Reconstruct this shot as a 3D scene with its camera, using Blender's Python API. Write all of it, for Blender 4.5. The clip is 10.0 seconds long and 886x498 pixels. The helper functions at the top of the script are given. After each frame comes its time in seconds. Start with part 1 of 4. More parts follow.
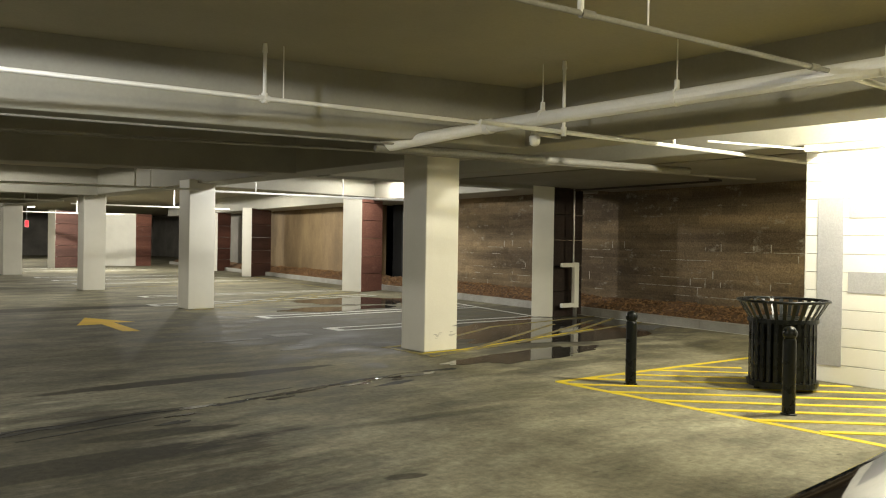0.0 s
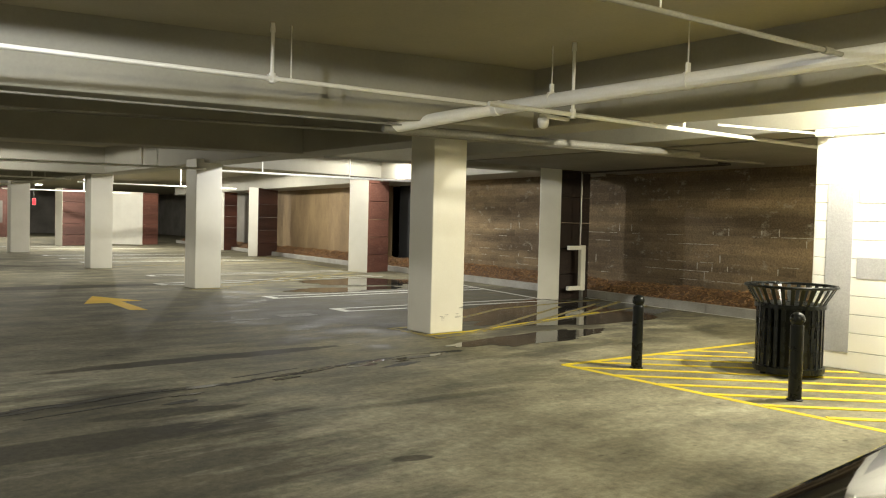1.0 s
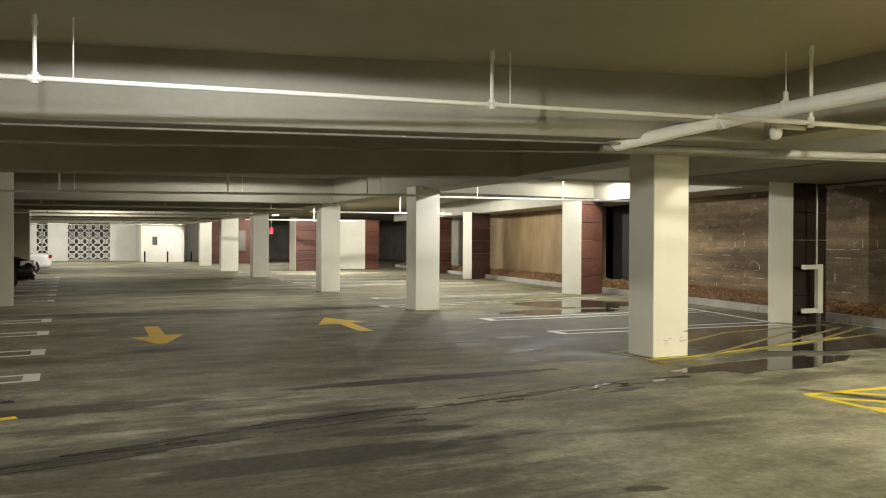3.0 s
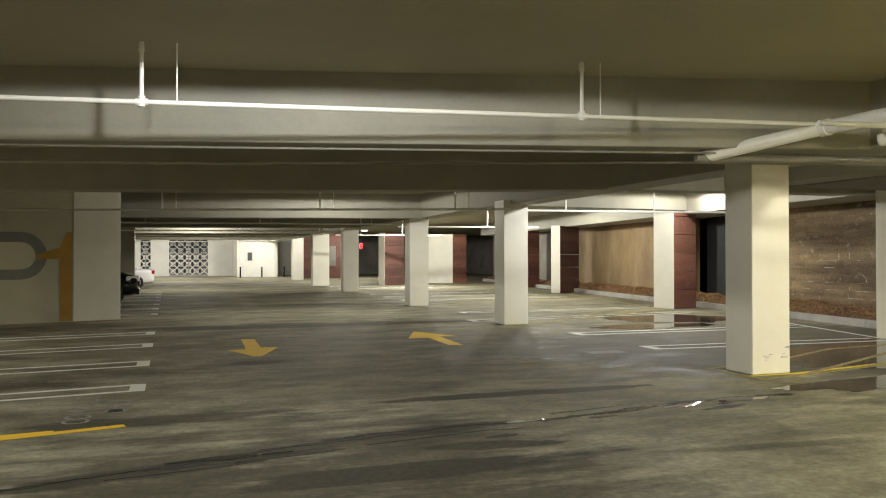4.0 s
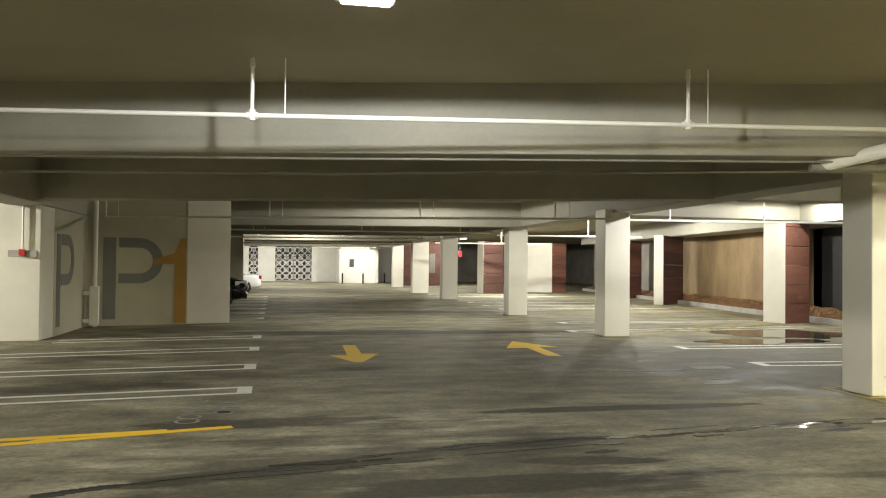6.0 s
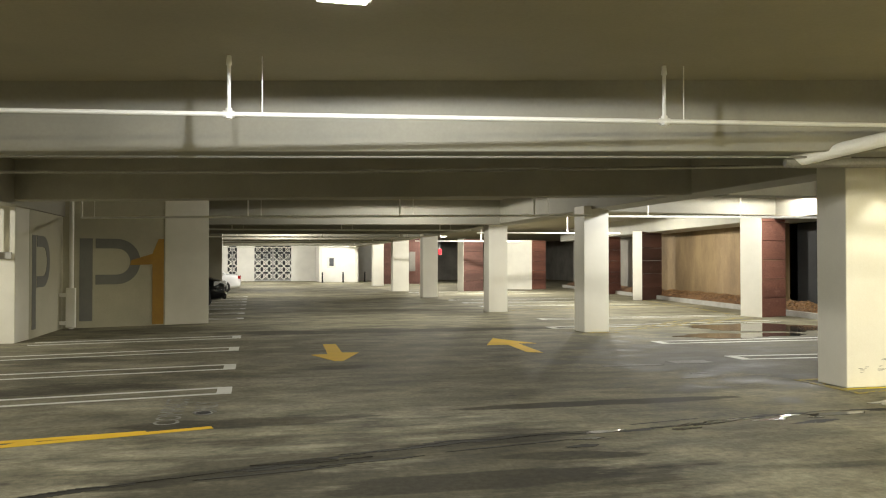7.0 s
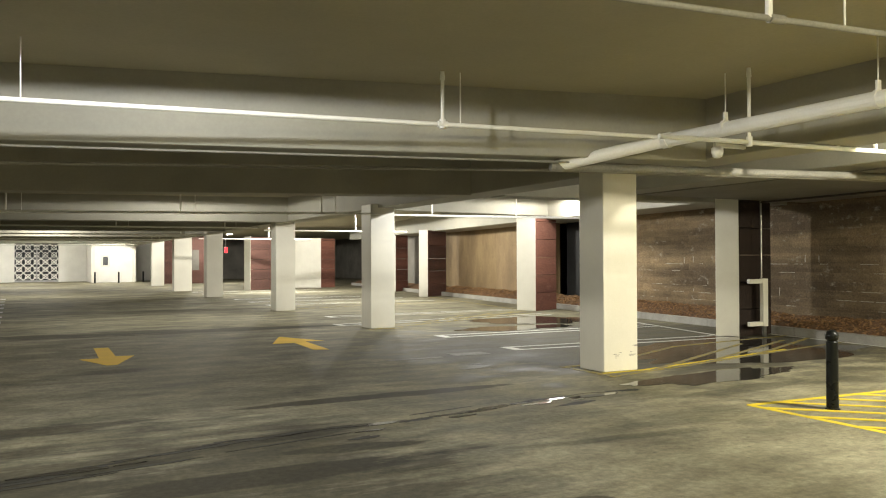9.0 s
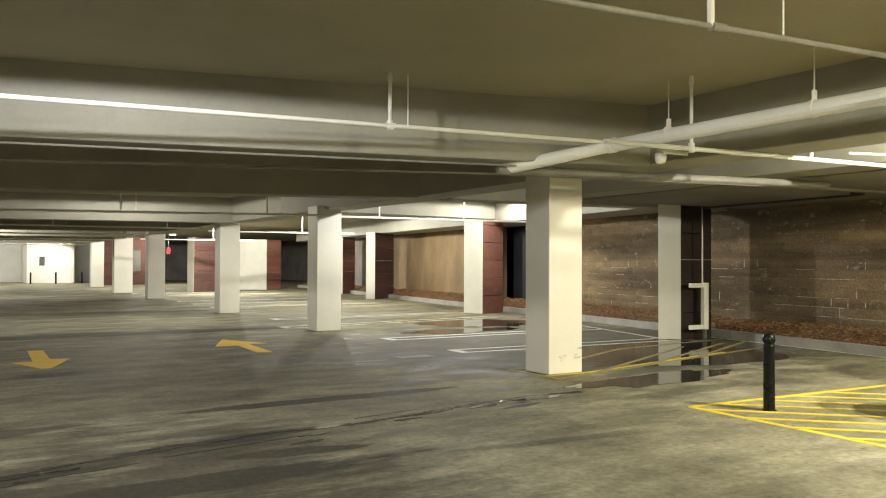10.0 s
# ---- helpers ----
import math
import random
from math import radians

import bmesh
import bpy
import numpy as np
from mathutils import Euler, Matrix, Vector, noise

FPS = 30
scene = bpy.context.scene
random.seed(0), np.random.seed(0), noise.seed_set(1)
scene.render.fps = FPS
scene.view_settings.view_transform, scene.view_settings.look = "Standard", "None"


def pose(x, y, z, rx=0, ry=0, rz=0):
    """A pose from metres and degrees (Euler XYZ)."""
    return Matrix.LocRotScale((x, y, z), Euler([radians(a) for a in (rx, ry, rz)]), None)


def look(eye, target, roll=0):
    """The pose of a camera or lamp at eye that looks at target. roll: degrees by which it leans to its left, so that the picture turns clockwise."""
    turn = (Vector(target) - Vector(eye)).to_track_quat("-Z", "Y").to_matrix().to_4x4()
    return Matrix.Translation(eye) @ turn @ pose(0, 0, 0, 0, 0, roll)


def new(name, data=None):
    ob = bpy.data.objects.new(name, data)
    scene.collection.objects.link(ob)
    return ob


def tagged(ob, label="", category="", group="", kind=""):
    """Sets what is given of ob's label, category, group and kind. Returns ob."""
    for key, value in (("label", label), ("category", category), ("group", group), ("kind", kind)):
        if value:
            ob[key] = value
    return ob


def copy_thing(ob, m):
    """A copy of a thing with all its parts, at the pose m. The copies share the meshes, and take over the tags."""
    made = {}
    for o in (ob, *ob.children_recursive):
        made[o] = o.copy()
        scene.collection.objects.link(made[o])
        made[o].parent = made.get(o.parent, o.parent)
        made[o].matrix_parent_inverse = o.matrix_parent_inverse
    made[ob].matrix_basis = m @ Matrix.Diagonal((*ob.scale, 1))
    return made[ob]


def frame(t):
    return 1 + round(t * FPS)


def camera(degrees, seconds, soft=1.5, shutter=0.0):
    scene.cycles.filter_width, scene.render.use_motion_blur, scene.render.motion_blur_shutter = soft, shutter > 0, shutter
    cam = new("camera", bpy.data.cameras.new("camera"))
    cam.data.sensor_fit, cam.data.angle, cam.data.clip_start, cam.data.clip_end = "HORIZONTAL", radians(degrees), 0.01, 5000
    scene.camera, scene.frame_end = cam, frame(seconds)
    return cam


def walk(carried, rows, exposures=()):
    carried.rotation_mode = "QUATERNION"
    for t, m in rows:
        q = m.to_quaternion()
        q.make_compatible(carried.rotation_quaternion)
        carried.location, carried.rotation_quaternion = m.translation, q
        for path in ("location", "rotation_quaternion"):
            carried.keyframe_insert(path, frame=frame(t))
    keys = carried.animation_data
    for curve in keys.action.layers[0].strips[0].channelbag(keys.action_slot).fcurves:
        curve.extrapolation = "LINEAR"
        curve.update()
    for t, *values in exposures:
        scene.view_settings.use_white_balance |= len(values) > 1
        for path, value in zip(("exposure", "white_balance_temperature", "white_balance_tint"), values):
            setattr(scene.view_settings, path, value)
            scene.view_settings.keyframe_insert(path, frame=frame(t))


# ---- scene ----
cam = camera(57.5, 10.0, soft=1.1)
PATH = [
    (0, (0.304, -0.053, 1.751), (1.593, 1.476, 1.735), 0.9),
    (0.5, (0.317, -0.046, 1.754), (1.601, 1.486, 1.709), 1.1),
    (1, (0.306, -0.028, 1.763), (1.584, 1.509, 1.7), 1.4),
    (1.5, (0.277, 0.019, 1.774), (1.496, 1.604, 1.725), 0.5),
    (2, (0.257, 0.068, 1.778), (1.268, 1.794, 1.757), 0.2),
    (2.5, (0.236, 0.075, 1.771), (1.148, 1.855, 1.747), 0.4),
    (4, (0.19, 0.091, 1.757), (0.834, 1.985, 1.776), -0.1),
    (4.5, (0.17, 0.127, 1.76), (0.693, 2.057, 1.784), 0.1),
    (5, (0.163, 0.13, 1.771), (0.611, 2.078, 1.797), 0.2),
    (5.5, (0.178, 0.115, 1.786), (0.584, 2.073, 1.823), 0.6),
    (7, (0.191, 0.087, 1.778), (0.647, 2.034, 1.811), 0.0),
    (7.5, (0.22, 0.091, 1.785), (0.819, 1.999, 1.813), -0.2),
    (8, (0.237, 0.073, 1.783), (0.978, 1.931, 1.806), -0.3),
    (8.5, (0.259, 0.05, 1.782), (1.11, 1.859, 1.806), -0.3),
    (9, (0.222, -0.052, 1.76), (1.16, 1.714, 1.788), -0.2),
    (9.5, (0.239, -0.048, 1.756), (1.244, 1.681, 1.785), -0.0),
    (10, (0.255, -0.027, 1.754), (1.305, 1.675, 1.789), 0.2),
]
walk(cam, [(t, look(eye, target, roll)) for t, eye, target, roll in PATH],
     [(0, 0.40), (0.5, 0.56), (2.5, 0.62), (4, 0.62), (4.5, 0.80), (5.5, 0.86), (8, 0.88), (10, 0.88)])

# ---- light ----
world = bpy.data.worlds.new("world")
scene.world = world
world.use_nodes = True
world.node_tree.nodes["Background"].inputs[0].default_value = (0.02, 0.022, 0.025, 1)
world.node_tree.nodes["Background"].inputs[1].default_value = 0.3

SLAB, SOFFIT, LOW = 3.95, 3.10, 3.13          # underside of the slab, underside of the beams
COOL, WARM, WHITE = (0.97, 0.97, 0.96), (1.0, 0.91, 0.62), (1.0, 0.96, 0.86)
# x, y, watts, colour, ceiling height of the lamps
LAMPS = [
    # third lamp is unseen, added to brighten the near floor
    (0.87, 6.34, 260, COOL, SLAB), (9.95, 3.4, 640, (1.0, 0.95, 0.77), SLAB), (4.6, -1.6, 520, WARM, SLAB), (13.7, 3.4, 640, WARM, LOW),
    (11.2, 17.2, 380, (0.98, 0.97, 0.95), SLAB), (15.7, 21.4, 210, WHITE, SLAB), (4.5, 25.0, 260, WHITE, SLAB), (-11.0, 15.8, 1300, WHITE, SLAB), (-7.0, 3.0, 280, WARM, SLAB),
    (12.7, 25.6, 240, WHITE, SLAB), (14.1, 31.6, 700, WHITE, SLAB), (13.9, 44.0, 1200, WHITE, SLAB),
    (1.2, 45.5, 420, WHITE, SLAB), (11.0, 56.0, 640, WHITE, SLAB), (1.5, 60.5, 560, WHITE, SLAB), (7.5, 68.6, 620, WHITE, SLAB), (0.1, 71.0, 700, WHITE, SLAB),
    (15.2, 64.0, 520, WHITE, SLAB),
]


# ---- materials ----
def nodes_of(name):
    m = bpy.data.materials.new(name)
    m.use_nodes = True
    t = m.node_tree
    return m, t, t.nodes["Principled BSDF"]


def add(t, kind, **sets):
    n = t.nodes.new(kind)
    for key, value in sets.items():
        n.inputs[key.replace("_", " ")].default_value = value
    return n


def noise_of(t, scale, detail=4.0, rough=0.55, stretch=(1, 1, 1), space="Object"):
    co = t.nodes.new("ShaderNodeTexCoord")
    mp = t.nodes.new("ShaderNodeMapping")
    mp.inputs["Scale"].default_value = stretch
    t.links.new(co.outputs[space], mp.inputs["Vector"])
    n = add(t, "ShaderNodeTexNoise", Scale=scale, Detail=detail, Roughness=rough)
    t.links.new(mp.outputs[0], n.inputs["Vector"])
    return n.outputs["Fac"]


def ramp(t, fac, stops):
    r = t.nodes.new("ShaderNodeValToRGB")
    e = r.color_ramp.elements
    while len(e) < len(stops):
        e.new(0.5)
    for k, (p, c) in zip(e, stops):
        k.position, k.color = p, (c if len(c) == 4 else (*c, 1)) if not isinstance(c, float) else (c, c, c, 1)
    t.links.new(fac, r.inputs[0])
    return r.outputs[0]


def mix(t, fac, a, b, blend="MIX"):
    m = t.nodes.new("ShaderNodeMix")
    m.data_type, m.blend_type = "RGBA", blend
    for sock, v in ((m.inputs[0], fac), (m.inputs[6], a), (m.inputs[7], b)):
        if isinstance(v, (int, float)):
            sock.default_value = v
        elif isinstance(v, tuple):
            sock.default_value = (*v, 1)
        else:
            t.links.new(v, sock)
    return m.outputs[2]


def bump(t, b, fac, strength, distance=0.01):
    n = add(t, "ShaderNodeBump", Strength=strength, Distance=distance)
    t.links.new(fac, n.inputs["Height"])
    t.links.new(n.outputs[0], b.inputs["Normal"])


def surface(name, base, dark, scale=3.0, fine=60.0, rough=0.6, spread=0.1, relief=0.15, metal=0.0, vary=0.0, stretch=(1, 1, 1), grain=0.25):
    """A worn surface: two colours in large patches, fine grain, uneven gloss and relief."""
    m, t, b = nodes_of(name)
    big = noise_of(t, scale, 5, 0.6, stretch)
    small = noise_of(t, fine, 3)
    c = mix(t, ramp(t, big, [(0.32, 0.0), (0.68, 1.0)]), dark, base)
    c = mix(t, grain, c, ramp(t, small, [(0.3, 0.25), (0.7, 0.75)]), "OVERLAY")
    if vary:
        info = t.nodes.new("ShaderNodeObjectInfo")
        c = mix(t, vary, c, ramp(t, info.outputs["Random"], [(0.0, 0.15), (1.0, 0.85)]), "OVERLAY")
    t.links.new(c, b.inputs["Base Color"])
    t.links.new(ramp(t, big, [(0.3, rough - spread), (0.7, min(1.0, rough + spread))]), b.inputs["Roughness"])
    b.inputs["Metallic"].default_value = metal
    if relief:
        bump(t, b, small, relief)
    return m


def blot(t, x, y, rx, ry, turn, ragged, wander):
    """Distance from a long blot on the floor in units of its size, its edge made ragged by a noise."""
    co = t.nodes.new("ShaderNodeTexCoord")
    mp = t.nodes.new("ShaderNodeMapping")
    mp.vector_type = "TEXTURE"
    mp.inputs["Location"].default_value, mp.inputs["Rotation"].default_value = (x, y, 0), (0, 0, turn)
    mp.inputs["Scale"].default_value = (rx, ry, 50)
    t.links.new(co.outputs["Object"], mp.inputs["Vector"])
    ln = t.nodes.new("ShaderNodeVectorMath")
    ln.operation = "LENGTH"
    t.links.new(mp.outputs[0], ln.inputs[0])
    edge = t.nodes.new("ShaderNodeMath")
    edge.operation = "MULTIPLY_ADD"
    edge.inputs[1].default_value, edge.inputs[2].default_value = 2 * ragged, -ragged
    t.links.new(wander, edge.inputs[0])
    total = t.nodes.new("ShaderNodeMath")
    t.links.new(ln.outputs["Value"], total.inputs[0])
    t.links.new(edge.outputs[0], total.inputs[1])
    return total.outputs[0]


# long dirt marks on the floor: x, y, half length, half width, turn, strength, softness
DIRT = [
    (4.55, 9.62, 2.0, 0.24, 0.02, 0.80, 0.35), (2.0, 6.48, 1.75, 0.30, -0.02, 0.85, 0.45), (0.2, 9.36, 1.6, 0.34, -0.03, 0.65, 0.5), (3.1, 7.08, 0.65, 0.15, -0.12, 0.75, 0.4),
    (2.6, 7.86, 1.3, 0.16, 0.14, 0.75, 0.5), (0.2, 7.15, 1.6, 0.22, 0.2, 0.8, 0.5), (3.3, 6.3, 0.55, 0.3, 0.1, 0.6, 0.5), (5.4, 6.22, 1.3, 0.16, -0.1, 0.5, 0.8),
    (4.0, 4.7, 0.16, 0.07, -0.3, 0.7, 0.4), (3.5, 20.9, 6.5, 0.75, -0.03, 0.75, 0.7), (-2.4, 12.4, 1.7, 0.5, 0.1, 0.6, 0.7), (-3.6, 15.8, 1.5, 0.6, 0.1, 0.6, 0.7),
    (6.0, 10.4, 1.5, 0.4, 0.0, 0.45, 0.7), (9.2, 7.7, 2.0, 0.4, 0.05, 0.55, 0.8), (1.7, 13.9, 0.5, 0.35, 0.0, 0.5, 0.6), (-1.6, 5.9, 1.6, 0.4, 0.15, 0.7, 0.6), (5.0, 29.5, 5.0, 1.1, 0.0, 0.5, 0.8),
]


def concrete_floor():
    """Trowelled grey-brown concrete with old tyre dirt in long marks, drip spots and a damp, shiny area near the wet bay."""
    m, t, b = nodes_of("floor_concrete")
    patches = noise_of(t, 0.5, 8, 0.62, (0.75, 1.25, 1))
    streaks = noise_of(t, 0.55, 8, 0.62, (0.45, 1.6, 1))
    mid = noise_of(t, 1.5, 8, 0.66, (0.8, 1.2, 1))
    smear = noise_of(t, 1.3, 8, 0.66, (0.4, 1.5, 1))
    flecks = noise_of(t, 14, 6, 0.7)
    grain = noise_of(t, 90, 3)
    c = ramp(t, patches, [(0.34, (0.165, 0.152, 0.100)), (0.50, (0.235, 0.218, 0.150)), (0.66, (0.315, 0.295, 0.212))])
    c = mix(t, ramp(t, streaks, [(0.38, 0.45), (0.52, 0.0)]), c, (0.10, 0.093, 0.066))
    # broad tone patches matched to overall brightness: one paler, two darker
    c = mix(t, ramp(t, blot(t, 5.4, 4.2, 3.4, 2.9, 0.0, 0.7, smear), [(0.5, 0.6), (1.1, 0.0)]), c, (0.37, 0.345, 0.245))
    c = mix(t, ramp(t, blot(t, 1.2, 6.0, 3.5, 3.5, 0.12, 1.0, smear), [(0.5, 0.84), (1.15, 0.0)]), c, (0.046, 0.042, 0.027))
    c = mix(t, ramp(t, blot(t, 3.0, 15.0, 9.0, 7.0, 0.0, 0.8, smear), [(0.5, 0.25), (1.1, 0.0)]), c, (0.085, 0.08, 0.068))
    for x, y, rx, ry, turn, strength, soft in DIRT:
        c = mix(t, ramp(t, blot(t, x, y, rx, ry, turn, 1.3, smear), [(1.0 - 0.6 * soft, strength), (1.04, 0.0)]), c, (0.034, 0.031, 0.021))
    c = mix(t, 0.6, c, ramp(t, mid, [(0.36, 0.22), (0.64, 0.78)]), "OVERLAY")
    c = mix(t, ramp(t, smear, [(0.56, 0.0), (0.66, 0.4)]), c, mix(t, 0.5, c, (0.36, 0.34, 0.25)))
    c = mix(t, 0.4, c, ramp(t, flecks, [(0.34, 0.2), (0.68, 0.78)]), "OVERLAY")
    co = t.nodes.new("ShaderNodeTexCoord")
    for scale, size, amount in ((1.3, 0.035, 0.7), (3.1, 0.05, 0.6), (5.5, 0.06, 0.45)):
        mp = t.nodes.new("ShaderNodeMapping")
        mp.inputs["Scale"].default_value = (0.6, 1.3, 1)
        t.links.new(co.outputs["Object"], mp.inputs["Vector"])
        warp = mix(t, 0.08, mp.outputs[0], mid)
        v = add(t, "ShaderNodeTexVoronoi", Scale=scale)
        t.links.new(warp, v.inputs["Vector"])
        spot = mix(t, 1.0, ramp(t, v.outputs["Distance"], [(size, amount), (size * 1.8, 0.0)]), ramp(t, patches, [(0.40, 1.0), (0.55, 0.0)]), "MULTIPLY")
        c = mix(t, spot, c, (0.045, 0.042, 0.032))
    c = mix(t, 0.3, c, ramp(t, grain, [(0.3, 0.25), (0.7, 0.75)]), "OVERLAY")
    # damp area round the wet bay
    wet = ramp(t, blot(t, 11.4, 13.6, 6.2, 5.6, 0.0, 0.7, mid), [(0.7, 1.0), (1.0, 0.0)])
    c = mix(t, wet, c, mix(t, 0.6, c, (0.06, 0.058, 0.05)))
    t.links.new(c, b.inputs["Base Color"])
    b.inputs["Specular IOR Level"].default_value = 0.12
    dry = ramp(t, mid, [(0.35, 0.72), (0.65, 0.92)])
    t.links.new(mix(t, wet, dry, ramp(t, mid, [(0.36, 0.5), (0.58, 0.8)])), b.inputs["Roughness"])
    bump(t, b, grain, 0.08, 0.004)
    return m


def worn_paint(name, colour, under=(0.17, 0.165, 0.14), wear=0.40, rough=0.78):
    m, t, b = nodes_of(name)
    n = noise_of(t, 9, 6, 0.7)
    big = noise_of(t, 0.9, 3)
    worn = ramp(t, n, [(wear - 0.06, 1.0), (wear + 0.04, 0.0)])
    c = mix(t, ramp(t, big, [(0.35, 0.35), (0.65, 0.0)]), colour, tuple(v * 0.55 for v in colour))
    t.links.new(mix(t, worn, c, under), b.inputs["Base Color"])
    b.inputs["Roughness"].default_value = rough
    bump(t, b, noise_of(t, 80, 2), 0.08, 0.003)
    return m


def block_stone(name, base, dark, pale):
    """Split-faced block, each one of another tone, with dark bands for stains and painted pipe shadows, and pale lime
    bloom.
    """
    m, t, b = nodes_of(name)
    info = t.nodes.new("ShaderNodeObjectInfo")
    geo = t.nodes.new("ShaderNodeNewGeometry")
    one = t.nodes.new("ShaderNodeMath")
    t.links.new(info.outputs["Random"], one.inputs[0])
    t.links.new(geo.outputs["Random Per Island"], one.inputs[1])
    frac = t.nodes.new("ShaderNodeMath")
    frac.operation = "FRACT"
    t.links.new(one.outputs[0], frac.inputs[0])
    gpos = t.nodes.new("ShaderNodeMapping")
    gpos.inputs["Scale"].default_value = (0.13, 0.13, 2.0)
    t.links.new(geo.outputs["Position"], gpos.inputs["Vector"])
    stain_shade = add(t, "ShaderNodeTexNoise", Scale=0.8, Detail=4, Roughness=0.5)
    t.links.new(gpos.outputs[0], stain_shade.inputs["Vector"])
    grain = add(t, "ShaderNodeTexNoise", Scale=26, Detail=6, Roughness=0.7)
    t.links.new(geo.outputs["Position"], grain.inputs["Vector"])
    bloom = add(t, "ShaderNodeTexNoise", Scale=2.0, Detail=6, Roughness=0.75)
    bpos = t.nodes.new("ShaderNodeMapping")
    bpos.inputs["Scale"].default_value = (1.0, 1.0, 1.9)
    t.links.new(geo.outputs["Position"], bpos.inputs["Vector"])
    t.links.new(bpos.outputs[0], bloom.inputs["Vector"])
    # level bands of tone: stains, plus pipe shadows put into the colour
    c = mix(t, ramp(t, stain_shade.outputs["Fac"], [(0.38, 0.0), (0.6, 1.0)]), dark, base)
    c = mix(t, 0.4, c, ramp(t, frac.outputs[0], [(0.0, 0.3), (1.0, 0.7)]), "OVERLAY")
    c = mix(t, 0.7, c, ramp(t, grain.outputs["Fac"], [(0.3, 0.2), (0.7, 0.8)]), "OVERLAY")
    c = mix(t, ramp(t, bloom.outputs["Fac"], [(0.58, 0.0), (0.68, 0.7)]), c, pale)
    t.links.new(c, b.inputs["Base Color"])
    b.inputs["Roughness"].default_value = 0.9
    bump(t, b, grain.outputs["Fac"], 0.9, 0.03)
    return m


def glow(name, colour, strength):
    m, t, b = nodes_of(name)
    b.inputs["Base Color"].default_value = (*colour, 1)
    b.inputs["Emission Color"].default_value = (*colour, 1)
    b.inputs["Emission Strength"].default_value = strength
    return m


M_FLOOR = concrete_floor()
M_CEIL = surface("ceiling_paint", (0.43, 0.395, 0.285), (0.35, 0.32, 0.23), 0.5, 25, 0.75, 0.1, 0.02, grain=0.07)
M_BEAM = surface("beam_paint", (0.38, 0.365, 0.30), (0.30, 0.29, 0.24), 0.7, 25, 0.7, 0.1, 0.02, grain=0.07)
M_COL = surface("column_paint", (0.78, 0.76, 0.67), (0.70, 0.68, 0.59), 1.1, 50, 0.55, 0.1, 0.05, grain=0.12)
M_WALLW = surface("white_block_paint", (0.82, 0.81, 0.76), (0.74, 0.73, 0.68), 1.2, 70, 0.6, 0.1, 0.15)
# wall paint darkened: the shade on the sign walls is in this colour
M_SHADEWALL = surface("shaded_block_paint", (0.50, 0.475, 0.36), (0.41, 0.39, 0.29), 0.9, 40, 0.65, 0.1, 0.05, grain=0.12)
M_JOINT = surface("dark_joint", (0.40, 0.39, 0.36), (0.30, 0.29, 0.27), 3, 60, 0.9, 0.05, 0)
# letter grey, taken darker along with the shaded sign walls
M_GREYP = surface("grey_letter_paint", (0.19, 0.19, 0.175), (0.15, 0.15, 0.14), 2, 60, 0.6, 0.1, 0.05)
M_PALEP = surface("pale_grey_letter_paint", (0.42, 0.42, 0.43), (0.36, 0.36, 0.37), 2, 60, 0.6, 0.1, 0.05)
M_ORANGE = surface("orange_letter_paint", (0.42, 0.24, 0.035), (0.35, 0.19, 0.03), 2, 60, 0.6, 0.1, 0.05)
M_PIPE = surface("white_pipe_paint", (0.88, 0.87, 0.82), (0.80, 0.79, 0.73), 2, 40, 0.4, 0.1, 0.04)
# pipe paint greyed down; stands in for shade under beams and slab
M_PIPESHADE = surface("shaded_pipe_paint", (0.30, 0.29, 0.25), (0.23, 0.22, 0.19), 2, 40, 0.5, 0.1, 0.04)
M_STEEL = surface("galvanised_steel", (0.42, 0.42, 0.41), (0.30, 0.30, 0.29), 6, 60, 0.4, 0.12, 0.03, 0.8)
M_BLACK = surface("black_enamel", (0.006, 0.0075, 0.007), (0.009, 0.010, 0.009), 5, 80, 0.30, 0.08, 0.03)
M_YELLOW = worn_paint("yellow_line_paint", (0.76, 0.59, 0.02), wear=0.31)
M_OLDYEL = worn_paint("old_yellow_paint", (0.40, 0.31, 0.045), wear=0.50)
M_ARROW = worn_paint("arrow_paint", (0.76, 0.48, 0.012), wear=0.30)
M_LINE = worn_paint("white_line_paint", (0.72, 0.72, 0.66), wear=0.30)
M_OLDLINE = worn_paint("faded_white_paint", (0.30, 0.30, 0.26), wear=0.55)
M_BLOCK = block_stone("brown_split_block", (0.33, 0.24, 0.135), (0.115, 0.082, 0.047), (0.42, 0.38, 0.30))
M_BROWNB = block_stone("dark_brown_block", (0.15, 0.072, 0.056), (0.09, 0.045, 0.036), (0.18, 0.10, 0.075))
# darker copy of the brown flank block, for the nearest pilaster only
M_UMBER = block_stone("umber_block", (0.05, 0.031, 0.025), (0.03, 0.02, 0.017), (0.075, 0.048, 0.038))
M_REDB = block_stone("red_brown_block", (0.24, 0.10, 0.068), (0.15, 0.062, 0.045), (0.32, 0.16, 0.12))
M_TANB = surface("tan_rendered_wall", (0.33, 0.235, 0.125), (0.17, 0.115, 0.06), 0.8, 18, 0.85, 0.05, 0.5, stretch=(1, 1, 0.5))
M_GREYB = surface("dark_grey_wall", (0.25, 0.235, 0.205), (0.15, 0.14, 0.12), 0.8, 20, 0.85, 0.05, 0.4)
M_MORTAR = block_stone("block_mortar", (0.34, 0.25, 0.15), (0.14, 0.10, 0.06), (0.6, 0.55, 0.46))
M_LIME = surface("lime_crust", (0.62, 0.59, 0.50), (0.36, 0.32, 0.25), 9, 70, 0.9, 0.05, 0.3)
